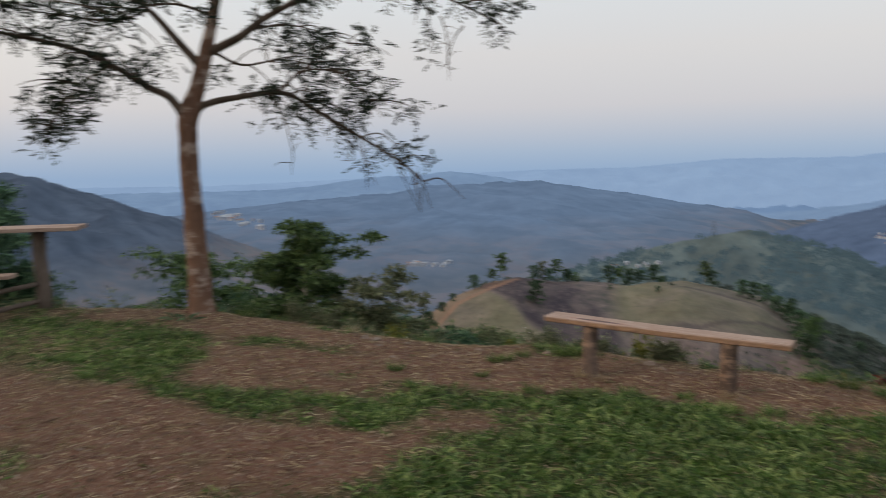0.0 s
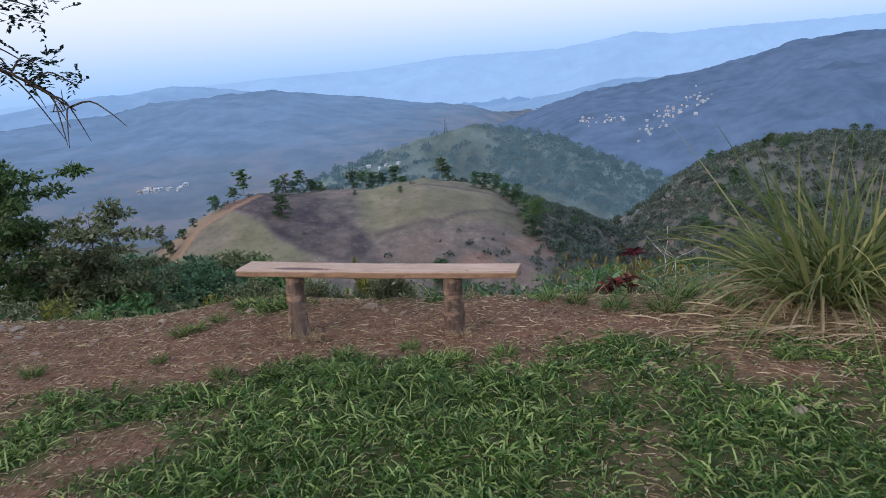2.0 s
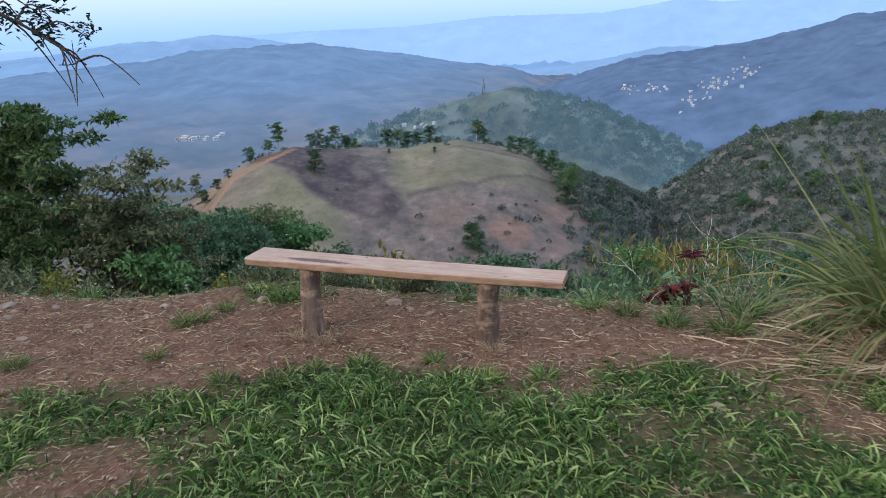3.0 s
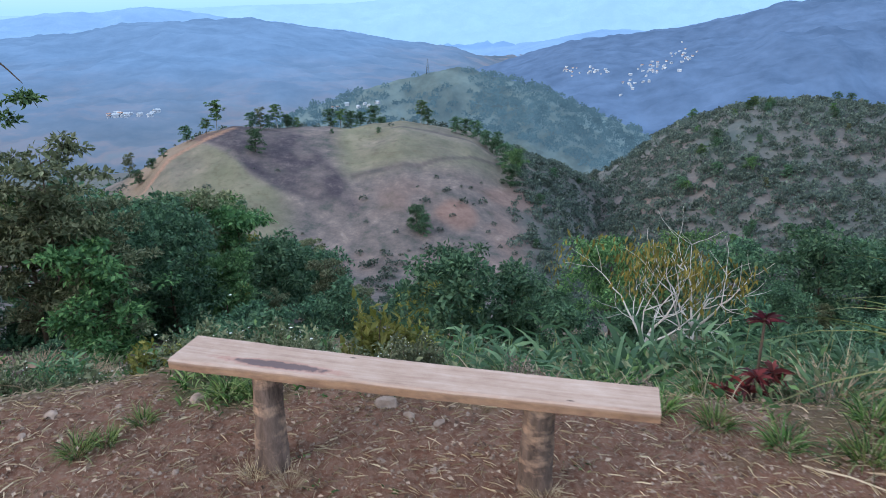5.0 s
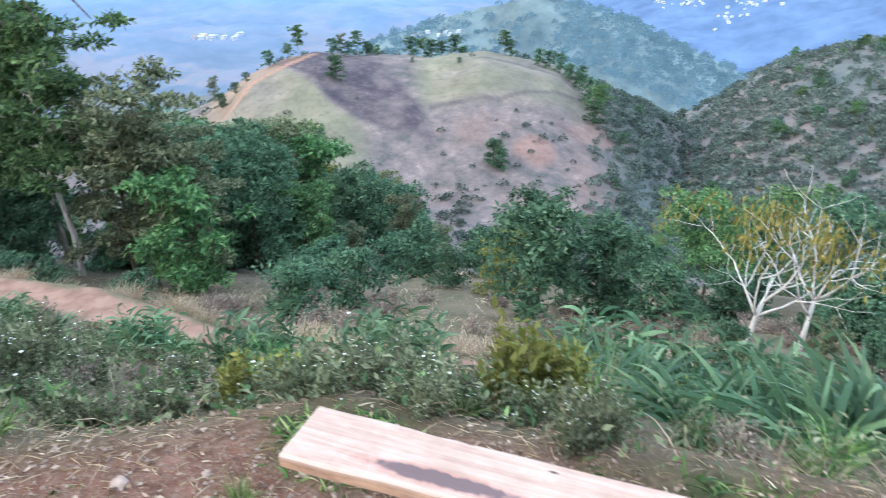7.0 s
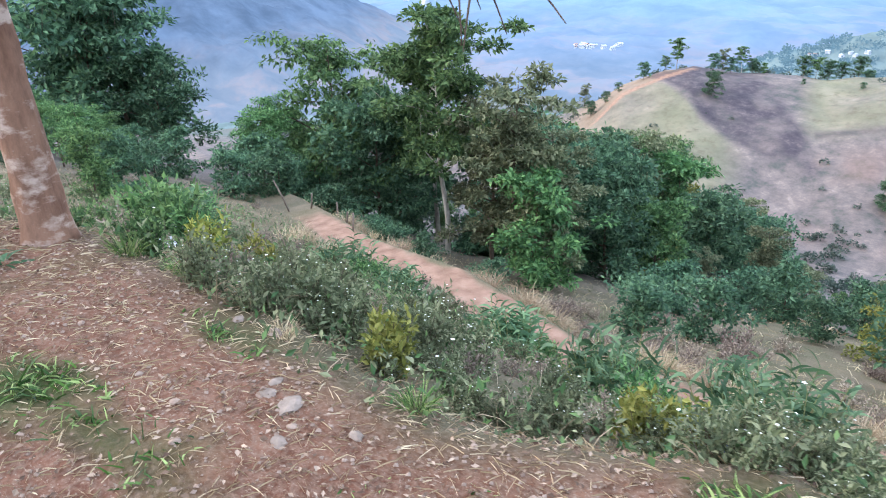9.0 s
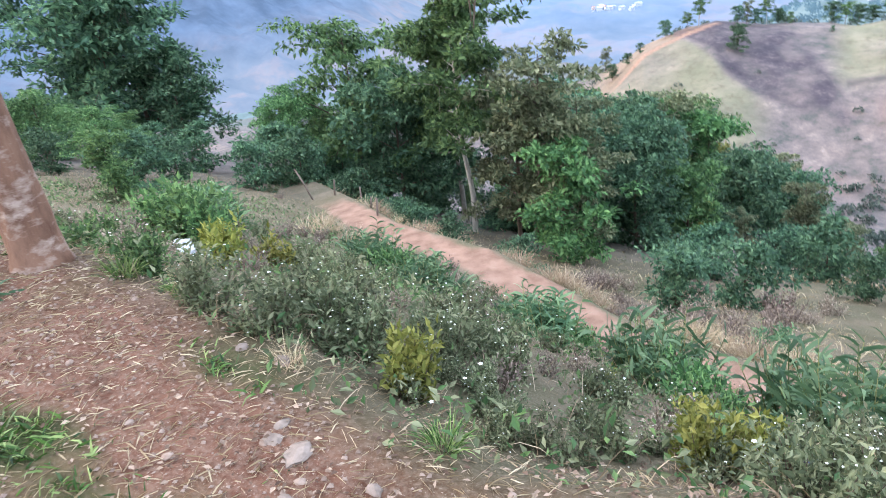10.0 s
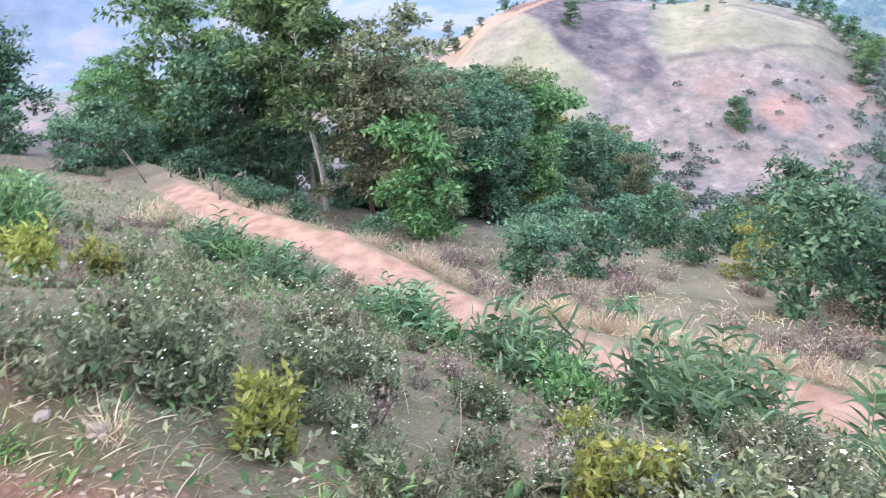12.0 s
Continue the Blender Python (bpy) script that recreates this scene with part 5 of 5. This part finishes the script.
def build_straw():
    rng = np.random.default_rng(32)
    x, y = scatter(rng, 46000, -8, 5, 1.5, 7.2, lambda x, y: (1 - 0.45 * turf_amount(x, y)) * (y < edge_y(x) + 0.9))
    n = len(x)
    a = rng.uniform(0, 6.3, n)
    D = np.stack([np.cos(a), np.sin(a), rng.uniform(0.0, 0.18, n)], 1)
    P = np.stack([x, y, land(x, y) + 0.004], 1)
    stuff("straw_litter", blades("straw_litter", P, D, rng.uniform(0.025, 0.11, n), rng.uniform(0.0025, 0.007, n), 0.25, rng, 2), M_STRAW, "dry straw and leaf litter on bare earth", "litter")
    n = 420
    x, y = 3.2 + rng.normal(size=n) * 0.4, 5.15 + rng.normal(size=n) * 0.2
    a = math.pi + rng.normal(size=n) * 0.5
    D = np.stack([np.cos(a), np.sin(a), rng.uniform(0.0, 0.25, n)], 1)
    P = np.stack([x, y, land(x, y) + 0.01], 1)
    stuff("straw_heap", blades("straw_heap", P, D, rng.uniform(0.2, 0.7, n), 0.009, 0.5, rng, 4), M_STRAW, "dry fallen reed blades lying below the tall grass", "litter")


def build_leaf_litter():
    rng = np.random.default_rng(35)
    x, y = scatter(rng, 34000, -7, 4.5, 1.8, 7.2, lambda x, y: (1 - 0.85 * turf_amount(x, y)) * (y < edge_y(x) + 1.0))
    n = len(x)
    a = rng.uniform(0, 6.3, n)
    D = np.stack([np.cos(a), np.sin(a), rng.uniform(-0.1, 0.25, n)], 1)
    L = rng.uniform(0.01, 0.036, n)
    stuff("leaf_litter", leaves("leaf_litter", np.stack([x, y, land(x, y) + 0.008], 1), D, rng.normal(size=(n, 3)) * 0.35 + [0, 0, 1], L, L * rng.uniform(0.3, 0.7, n)), M_LITTER, "brown dead leaves and chips scattered on the earth", "litter")


def stone_mesh(seed, flat=0.6):
    bm = bmesh.new()
    bmesh.ops.create_icosphere(bm, subdivisions=2, radius=1.0)
    for v in bm.verts:
        k = 1 + 0.35 * noise.noise(v.co * 1.3 + Vector((seed, 0, 0))) + 0.12 * noise.noise(v.co * 3.1 + Vector((0, seed, 0)))
        v.co = Vector((v.co.x * k * 1.2, v.co.y * k * 0.85, v.co.z * k * flat))
    me = bpy.data.meshes.new("stone")
    bm.to_mesh(me)
    bm.free()
    return me


def stone_material(name, a, b):
    m = Mat(name, 0.9, spec=0.2)
    n = m.noise(18, 5, 0.65)
    m.colour(m.ramp(n, (0.3, a), (0.7, b)))
    m.bump(n, 0.5, 0.01)
    return m.m


M_STONE = stone_material("pale_stone", (0.16, 0.105, 0.08), (0.33, 0.25, 0.20))
M_STONE_GREY = stone_material("grey_stone", (0.13, 0.10, 0.082), (0.27, 0.21, 0.175))


def build_stones():
    rng = np.random.default_rng(33)
    meshes = [stone_mesh(i * 3.7) for i in range(5)]
    grey = [me.copy() for me in meshes]
    for me in meshes:
        me.materials.append(M_STONE)
    for me in grey:
        me.materials.append(M_STONE_GREY)
    spots = [(0.25, 5.95, 0.055), (-0.68, 5.98, 0.04), (0.36, 5.85, 0.028), (0.5, 5.8, 0.03), (-2.33, 5.68, 0.058), (-2.46, 5.68, 0.035), (-2.5, 5.76, 0.03), (-2.2, 5.5, 0.035), (2.55, 4.02, 0.045), (2.0, 4.6, 0.035),
             (-2.9, 6.1, 0.035), (-3.1, 6.05, 0.03), (-2.0, 5.7, 0.028), (-1.6, 5.4, 0.03), (-1.3, 5.8, 0.035), (-1.9, 5.2, 0.03)]
    for i in range(40):
        x = -4 + 6 * rng.random()
        spots.append((x, 5.0 + 1.1 * rng.random(), 0.010 + 0.013 * rng.random()))
    for i, (x, y, s) in enumerate(spots):
        big = 4 <= i <= 7 or 10 <= i <= 12
        ob = new("stone", (grey if big else meshes)[i % 5])
        ob.matrix_basis = Matrix.LocRotScale((x, y, zat(x, y) + s * 0.02), Euler((0, 0, i * 1.3)), (s, s, s * (0.5 if 4 <= i <= 7 else 1.0)))
        tagged(ob, "flat grey stone half sunk in the earth" if big else "small pale stone lying on bare earth", "stone", "stones on the hilltop")
    # gravel
    x, y = scatter(rng, 9000, -6, 4, 2.0, 6.3, lambda x, y: (1 - turf_amount(x, y)) * (y < edge_y(x) + 0.2))
    n = len(x)
    s = rng.uniform(0.004, 0.013, n)[:, None, None]
    ico = np.array([(0, 0, 0.8), (1, 0, 0), (0.2, 0.9, 0.1), (-0.9, 0.3, 0), (-0.3, -0.9, 0.1), (0.1, 0, -0.6)])
    tri = np.array([(0, 1, 2), (0, 2, 3), (0, 3, 4), (0, 4, 1), (5, 2, 1), (5, 3, 2), (5, 4, 3), (5, 1, 4)])
    v = ico[None] * s * rng.uniform(0.6, 1.4, (n, 6, 3)) + np.stack([x, y, land(x, y) + 0.002], 1)[:, None]
    f = (tri[None] + np.arange(n)[:, None, None] * 6).reshape(-1, 3)
    stuff("gravel", mesh_np("gravel", v.reshape(-1, 3), f), M_STONE, "loose gravel scattered over reddish earth", "gravel")


def build_scrub():
    rng = np.random.default_rng(34)

    def on_bank(x, y):
        ye, yp = edge_y(x), path_y(x)
        return ((y > ye + 0.22 + 0.2 * grain(x, y, 0.5, 56)) & (y < yp - 0.75)) * np.clip(0.45 + 0.7 * grain(x, y, 0.8, 51), 0.05, 1)

    x, y = scatter(rng, 210000, -22, 5.5, 2, 18, lambda x, y: on_bank(x, y) * (0.25 + 0.75 * step(9, 2.5, np.hypot(x + 1.5, y - 6))))
    n = len(x)
    h = rng.uniform(0.0, 1.0, n) ** 1.3 * np.clip(0.2 + 0.26 * grain(x, y, 0.5, 52), 0.05, 0.45)
    P = np.stack([x, y, land(x, y) + h], 1)
    half = rng.random(n) < 0.62 + 0.3 * grain(x, y, 1.0, 55)
    for pick, mat, name, label in ((half, M_LEAF_OLIVE, "scrub", "low dull green scrub covering the bank"), (~half, M_LEAF_GREEN, "green_scrub", "low green weeds covering the bank")):
        m = int(pick.sum())
        D = rand_dirs(rng, m, 0.5)
        L = rng.uniform(0.025, 0.07, m) * (1 + 0.9 * step(2.5, 8, np.hypot(P[pick][:, 0] + 1.5, P[pick][:, 1] - 6)))
        stuff(name, leaves(name, P[pick], D, rng.normal(size=(m, 3)) * 0.6 + [0, 0, 1], L, L * 0.45), mat, label, "scrub")
    x, y = scatter(rng, 85000, -28, 6, 2, 22, lambda x, y: on_bank(x, y))
    n = len(x)
    D = np.stack([rng.normal(size=n) * 0.5, rng.normal(size=n) * 0.5, np.full(n, 0.8)], 1)
    P = np.stack([x, y, land(x, y) - 0.01], 1)
    stuff("dry_stalks", blades("dry_stalks", P, D, rng.uniform(0.1, 0.38, n), rng.uniform(0.003, 0.006, n), 0.5, rng, 3), M_STRAW, "dry grass stalks between the weeds", "grass")
    x, y = scatter(rng, 260, -9, 0.3, 6, 12, lambda x, y: on_bank(x, y))
    n = len(x)
    c = np.repeat(np.stack([x, y, land(x, y) + rng.uniform(0.15, 0.4, n)], 1), 5, 0)
    a = np.tile(np.arange(5) * 1.2566, n)
    stuff("white_flowers", leaves("white_flowers", c, np.stack([np.cos(a), np.sin(a), 0.2 + 0 * a], 1), np.tile([0, 0, 1.0], (len(c), 1)), 0.011, 0.009), M_FLOWER, "tiny white flowers over the scrub", "flower")
    # below the path
    x, y = scatter(rng, 70000, -24, 16, 13, 34, lambda x, y: (y > path_y(x) + 0.8) * np.clip(0.35 + 0.8 * grain(x, y, 2.2, 53), 0.03, 1) * step(36, 16, y))
    n = len(x)
    D = np.stack([rng.normal(size=n) * 0.6, rng.normal(size=n) * 0.6, np.full(n, 0.8)], 1)
    P = np.stack([x, y, land(x, y) - 0.02], 1)
    green = grain(x, y, 3.0, 54) + rng.normal(size=n) * 0.3 > 0.15
    for pick, mat, name, label in ((green, M_LEAF_OLIVE, "rough_grass", "rough green undergrowth below the path"), (~green, M_STRAW, "dry_slope_grass", "dry brown grass on the slope below the path")):
        m = int(pick.sum())
        stuff(name, blades(name, P[pick], D[pick], rng.uniform(0.15, 0.5, m), rng.uniform(0.008, 0.02, m), 0.6, rng, 2), mat, label, "grass")


build_turf()
build_straw()
build_leaf_litter()
build_stones()
build_scrub()


# ---- stakes and litter by the path ----
def build_stake(x, y, h, lean, seed):
    bm = bmesh.new()
    d = Vector((math.cos(seed) * lean, math.sin(seed) * lean, 1)).normalized()
    tube(bm, [Vector((0, 0, -0.1)), d * h * 0.5 + Vector((0.01, 0, 0)), d * h], [0.035, 0.032, 0.024], 7, 0.2)
    ob = part("stake", bm, M_POST)
    ob.matrix_basis = pose(x, y, zat(x, y))
    tagged(ob, "short weathered wooden stake beside the footpath", "stake", "stakes along the footpath")


for i, (x, y, h, lean) in enumerate(((-18.6, 20.9, 0.6, 0.2), (-17.6, 21.2, 0.7, 0.05), (-19.4, 20.6, 1.3, 0.4), (-15.6, 19.6, 0.5, 0.5), (-14.2, 18.4, 0.55, 0.1), (-16.6, 20.6, 0.4, 0.6), (-12.2, 18.2, 0.4, 0.5))):
    build_stake(x, y, h, lean, i * 1.9)


def build_bag(x, y, s, material, label):
    """A crumpled plastic bag."""
    bm = bmesh.new()
    bmesh.ops.create_icosphere(bm, subdivisions=3, radius=1.0)
    for v in bm.verts:
        k = 1 + 0.4 * noise.noise(v.co * 1.6 + Vector((x, 0, 0))) + 0.22 * abs(noise.noise(v.co * 4.0))
        v.co = Vector((v.co.x * k * 1.3, v.co.y * k * 0.9, v.co.z * k * 0.5)) * s
    ob = part("plastic_bag", bm, material)
    ob.matrix_basis = pose(x, y, zat(x, y) + 0.3 * s)
    tagged(ob, label, "litter")


M_BAG = stone_material("white_plastic_film", (0.34, 0.36, 0.40), (0.50, 0.52, 0.55))
M_BAG_BLUE = stone_material("blue_plastic_film", (0.05, 0.06, 0.22), (0.10, 0.12, 0.36))
build_bag(-8.9, 9.2, 0.13, M_BAG, "crumpled white plastic bag among the weeds")
build_bag(-8.4, 8.95, 0.12, M_BAG, "crumpled white plastic bag among the weeds")
build_bag(-0.95, 7.28, 0.06, M_BAG_BLUE, "scrap of blue plastic below the rim")


def build_dry_bands():
    """Strips of pale dry grass along old terraces of the slope."""
    rng = np.random.default_rng(36)
    P, L = [], []
    for (x0, y0), (x1, y1), w, n, h in (((-30, 76), (-13.5, 48.5), 0.9, 5200, 0.9), ((-8.5, 39), (-3.4, 30.5), 0.6, 1800, 0.6), ((-11, 53), (-3, 41), 0.7, 1800, 1.2)):
        u = rng.random(n)
        x = x0 + (x1 - x0) * u + rng.normal(size=n) * w
        y = y0 + (y1 - y0) * u + rng.normal(size=n) * w + 1.2 * np.sin(u * 9)
        P.append(np.stack([x, y, land(x, y) - 0.05], 1))
        L.append(rng.uniform(0.5, 1.0, n) * h)
    P, L = np.concatenate(P), np.concatenate(L)
    D = rng.normal(size=P.shape) * 0.4 + [0, 0, 1]
    stuff("dry_terrace_grass", blades("dry_terrace_grass", P, D, L, 0.07, 0.6, rng, 2), M_STRAW, "pale dry grass in strips along the slope", "grass")


build_dry_bands()


# ---- trees and woods of the hills ----
def polar(az, r):
    return r * math.sin(radians(az)), 3 + r * math.cos(radians(az))


rng = np.random.default_rng(91)
for az, r, s, ob in ((-20.5, 186, 0.75, dark_tree), (-19.0, 186, 0.6, feather_tree), (-18.2, 187, 0.85, tall_tree), (-24.3, 178, 0.7, dark_tree), (-23.2, 180, 0.5, dark_tree), (-22.3, 182, 0.45, dark_tree),
                     (-15.6, 192, 0.75, dark_tree), (-15.0, 193, 0.8, olive_tree), (-14.4, 193, 0.7, dark_tree), (-13.7, 194, 0.7, tall_tree), (-13.0, 195, 0.65, dark_tree), (-12.2, 195, 0.6, bright_tree),
                     (-9.6, 200, 0.9, dark_tree), (-8.8, 200, 0.8, feather_tree), (-8.0, 201, 0.9, dark_tree), (-7.2, 202, 0.8, broad_tree), (-6.2, 201, 0.9, dark_tree), (-2.4, 198, 0.7, tall_tree), (-1.9, 198, 0.8, dark_tree),
                     (0.4, 192, 0.8, dark_tree), (1.2, 192, 0.8, dark_tree), (2.0, 190, 0.9, dark_tree), (2.8, 186, 0.8, dark_tree), (3.6, 184, 0.9, broad_tree), (4.4, 176, 1.1, dark_tree), (5.2, 172, 1.1, feather_tree), (4.9, 165, 1.0, dark_tree),
                     (-2.9, 138, 1.0, dark_tree), (-2.3, 137, 0.8, dark_tree), (-5.8, 183, 0.3, dark_tree), (-9.5, 184, 0.25, dark_tree)):
    x, y = polar(az, r)
    stand(ob, x, y, 0.85 * s, rng.random() * 6)
kinds = (dark_tree, broad_tree, bright_tree, olive_tree, dark_tree, feather_tree, dark_tree)
placed = 0
while placed < 210:
    az, r = rng.uniform(-48, 42), rng.uniform(42, 330)
    x, y = polar(az, r)
    g = float(grain(np.array([x]), np.array([y]), 22, 95)[0])
    on_hill = 125 < r < 205 and -25 < az < 6
    right = az > 5
    want = (0.06 if on_hill else 0.75 if right and r > 90 else 0.5) + 0.7 * g - (0.35 if r < 130 and -14 < az < 4 else 0)
    if rng.random() > want:
        continue
    if r < 60 and -8 < az < 14:
        continue
    stand(kinds[placed % 7], x, y, rng.uniform(0.35, 0.9) * (0.7 if right else 1.0), rng.random() * 6, 0.3)
    placed += 1


def build_woods(name, seed, count, area, size, mat, label):
    """Far woods: irregular crowns of leaf masses, too many to count."""
    rng = np.random.default_rng(seed)
    P, D, N, L = [], [], [], []
    made = 0
    while made < count:
        x, y, s, *z = area(rng)
        if x is None:
            continue
        z = z[0] if z else zat(x, y)
        m = 44
        q = rng.normal(size=(m, 3))
        q /= np.linalg.norm(q, axis=1, keepdims=True)
        q[:, 2] = np.abs(q[:, 2]) * 1.1 + 0.2
        P.append(np.array([x, y, z]) + q * s * rng.uniform(0.5, 1.0, (m, 1)))
        D.append(q + rng.normal(size=(m, 3)) * 0.7)
        N.append(q + rng.normal(size=(m, 3)) * 0.3)
        L.append(s * rng.uniform(0.32, 0.6, m))
        made += 1
    P, D, N, L = np.concatenate(P), np.concatenate(D), np.concatenate(N), np.concatenate(L)
    stuff(name, leaves(name, P, D, N, L, L * 0.8), mat, label, "woods")


def bush_area(rng):
    az, r = rng.uniform(-50, 44), rng.uniform(45, 320)
    x, y = polar(az, r)
    g = float(grain(np.array([x]), np.array([y]), 18, 97)[0]) + (0.5 if az > 6 else 0)
    if (128 < r < 205 and -25 < az < 5 and rng.random() > (0.09 if r > 158 + 0.8 * az else 0.5)) or rng.random() > 0.45 + g:
        return None, None, None
    return x, y, rng.uniform(0.3, 1.5) * (0.6 if r < 90 else 1.0) * (1.0 if az > 5 or r > 205 else 0.75)


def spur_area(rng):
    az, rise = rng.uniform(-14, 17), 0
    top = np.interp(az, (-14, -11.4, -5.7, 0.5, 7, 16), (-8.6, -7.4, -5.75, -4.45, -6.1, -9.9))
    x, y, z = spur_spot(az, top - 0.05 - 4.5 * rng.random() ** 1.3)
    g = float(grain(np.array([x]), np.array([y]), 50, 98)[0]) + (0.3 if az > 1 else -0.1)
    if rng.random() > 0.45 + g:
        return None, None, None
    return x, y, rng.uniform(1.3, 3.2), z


# the spur's woods glow faintly too, as painted haze
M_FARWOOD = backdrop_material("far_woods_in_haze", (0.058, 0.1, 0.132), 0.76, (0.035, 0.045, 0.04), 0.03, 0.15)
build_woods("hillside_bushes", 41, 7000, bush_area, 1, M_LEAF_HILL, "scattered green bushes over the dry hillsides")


def knoll_area(rng):
    az, r = rng.uniform(5, 42), rng.uniform(75, 260)
    x, y = polar(az, r)
    if rng.random() > 0.62 + 0.8 * float(grain(np.array([x]), np.array([y]), 20, 99)[0]):
        return None, None, None
    return x, y, rng.uniform(0.5, 1.5)


build_woods("knoll_bushes", 43, 3600, knoll_area, 1, M_LEAF_HILL, "green bushes covering the dry knoll, greyed by painted haze")
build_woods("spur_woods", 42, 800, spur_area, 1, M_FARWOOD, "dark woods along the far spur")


# ---- villages ----
M_HOUSE = stone_material("white_render", (0.30, 0.32, 0.36), (0.46, 0.48, 0.53))
M_ROOF = stone_material("pale_metal_roof", (0.27, 0.30, 0.34), (0.43, 0.46, 0.51))
M_ROOF_RED = stone_material("rusty_roof", (0.25, 0.14, 0.11), (0.40, 0.27, 0.22))


def house_proto(name, label, w, d, h, roof_mat, group):
    base = thing(name, label, "house", group=group)
    bm = bmesh.new()
    bmesh.ops.create_cube(bm, size=1.0, matrix=Matrix.Translation((0, 0, h / 2 - 1)) @ Matrix.Diagonal((w, d, h + 2, 1)))
    part("wall", bm, M_HOUSE, base)
    bm = bmesh.new()
    o = 0.5
    rise = d * 0.28
    a = [bm.verts.new((sx * (w / 2 + o), sy * (d / 2 + o), h)) for sx, sy in ((-1, -1), (1, -1), (1, 1), (-1, 1))]
    t = [bm.verts.new((sx * (w / 2 + o), 0, h + rise)) for sx in (-1, 1)]
    for f in ((a[0], a[1], t[1], t[0]), (a[2], a[3], t[0], t[1]), (a[1], a[2], t[1]), (a[3], a[0], t[0]), (a[3], a[2], a[1], a[0])):
        bm.faces.new(f)
    part("roof", bm, roof_mat, base)
    return base


house_a = house_proto("house", "small white village house with a pale roof", 11, 8, 4.5, M_ROOF, "houses of the villages")
house_b = house_proto("house", "small white village house with a rusty roof", 9, 7, 4.0, M_ROOF_RED, "houses of the villages")
rng = np.random.default_rng(51)
first = {}


def settle(spot, az, rise, s):
    x, y, z = spot(az, rise)
    ob = house_a if rng.random() < 0.75 else house_b
    k = s * 0.36 / ob.scale[0]
    m = Matrix.LocRotScale((x, y, z + 0.3), Euler((0, 0, rng.uniform(0, 3.1))), (k, k, k))
    if ob.name not in first:
        first[ob.name] = True
        ob.matrix_basis = m
    else:
        copy_thing(ob, m)


for i in range(52):
    t = rng.random()
    settle(village_spot, 13.4 + 4.6 * t + rng.normal() * 0.5, -6.0 + 2.9 * t + rng.normal() * 0.25, rng.uniform(0.8, 1.3))
for i in range(24):
    settle(village_spot, 8.6 + 3.4 * rng.random(), -4.95 + rng.normal() * 0.2 + 0.1, rng.uniform(0.7, 1.1))
for i in range(20):
    settle(ridge_spot, -26.0 + 3.6 * rng.random(), -7.3 + rng.normal() * 0.12, rng.uniform(1.2, 2.2))
for i in range(22):
    t = rng.random()
    settle(ridge_spot, -40.8 + 3.6 * t, -2.8 - 0.9 * t + rng.normal() * 0.18, rng.uniform(2.2, 4.0))
for az, rise in ((-9.4, -7.45), (-9.0, -7.55), (-8.3, -7.3), (-7.4, -7.5), (-6.9, -7.25), (-6.6, -7.45), (-5.9, -7.2)):
    settle(spur_spot, az, rise, rng.uniform(0.5, 0.75))


def build_mast(az, rise, h):
    """A slender lattice mast on the spur."""
    x, y, z = spur_spot(az, rise)
    base = thing("radio_mast", "slender grey lattice mast on the wooded spur", "mast", pose(x, y, z - 0.5))
    for sx, sy in ((-1, -1), (1, -1), (1, 1), (-1, 1)):
        bm = bmesh.new()
        tube(bm, [(sx * 0.9, sy * 0.9, 0), (sx * 0.45, sy * 0.45, h * 0.6), (sx * 0.15, sy * 0.15, h)], [0.16, 0.13, 0.1], 6)
        part("leg", bm, M_MAST, base)
    for k in range(6):
        w = 0.9 - 0.72 * k / 5.5
        zz = h * k / 6 + 0.4
        bm = bmesh.new()
        tube(bm, [(-w, -w, zz), (w, -w, zz + h / 7), (w, w, zz), (-w, w, zz + h / 7), (-w, -w, zz)], [0.08] * 5, 5)
        part("brace", bm, M_MAST, base)


M_MAST = stone_material("galvanised_steel", (0.10, 0.13, 0.16), (0.16, 0.19, 0.22))
build_mast(-1.9, -4.95, 9.0)
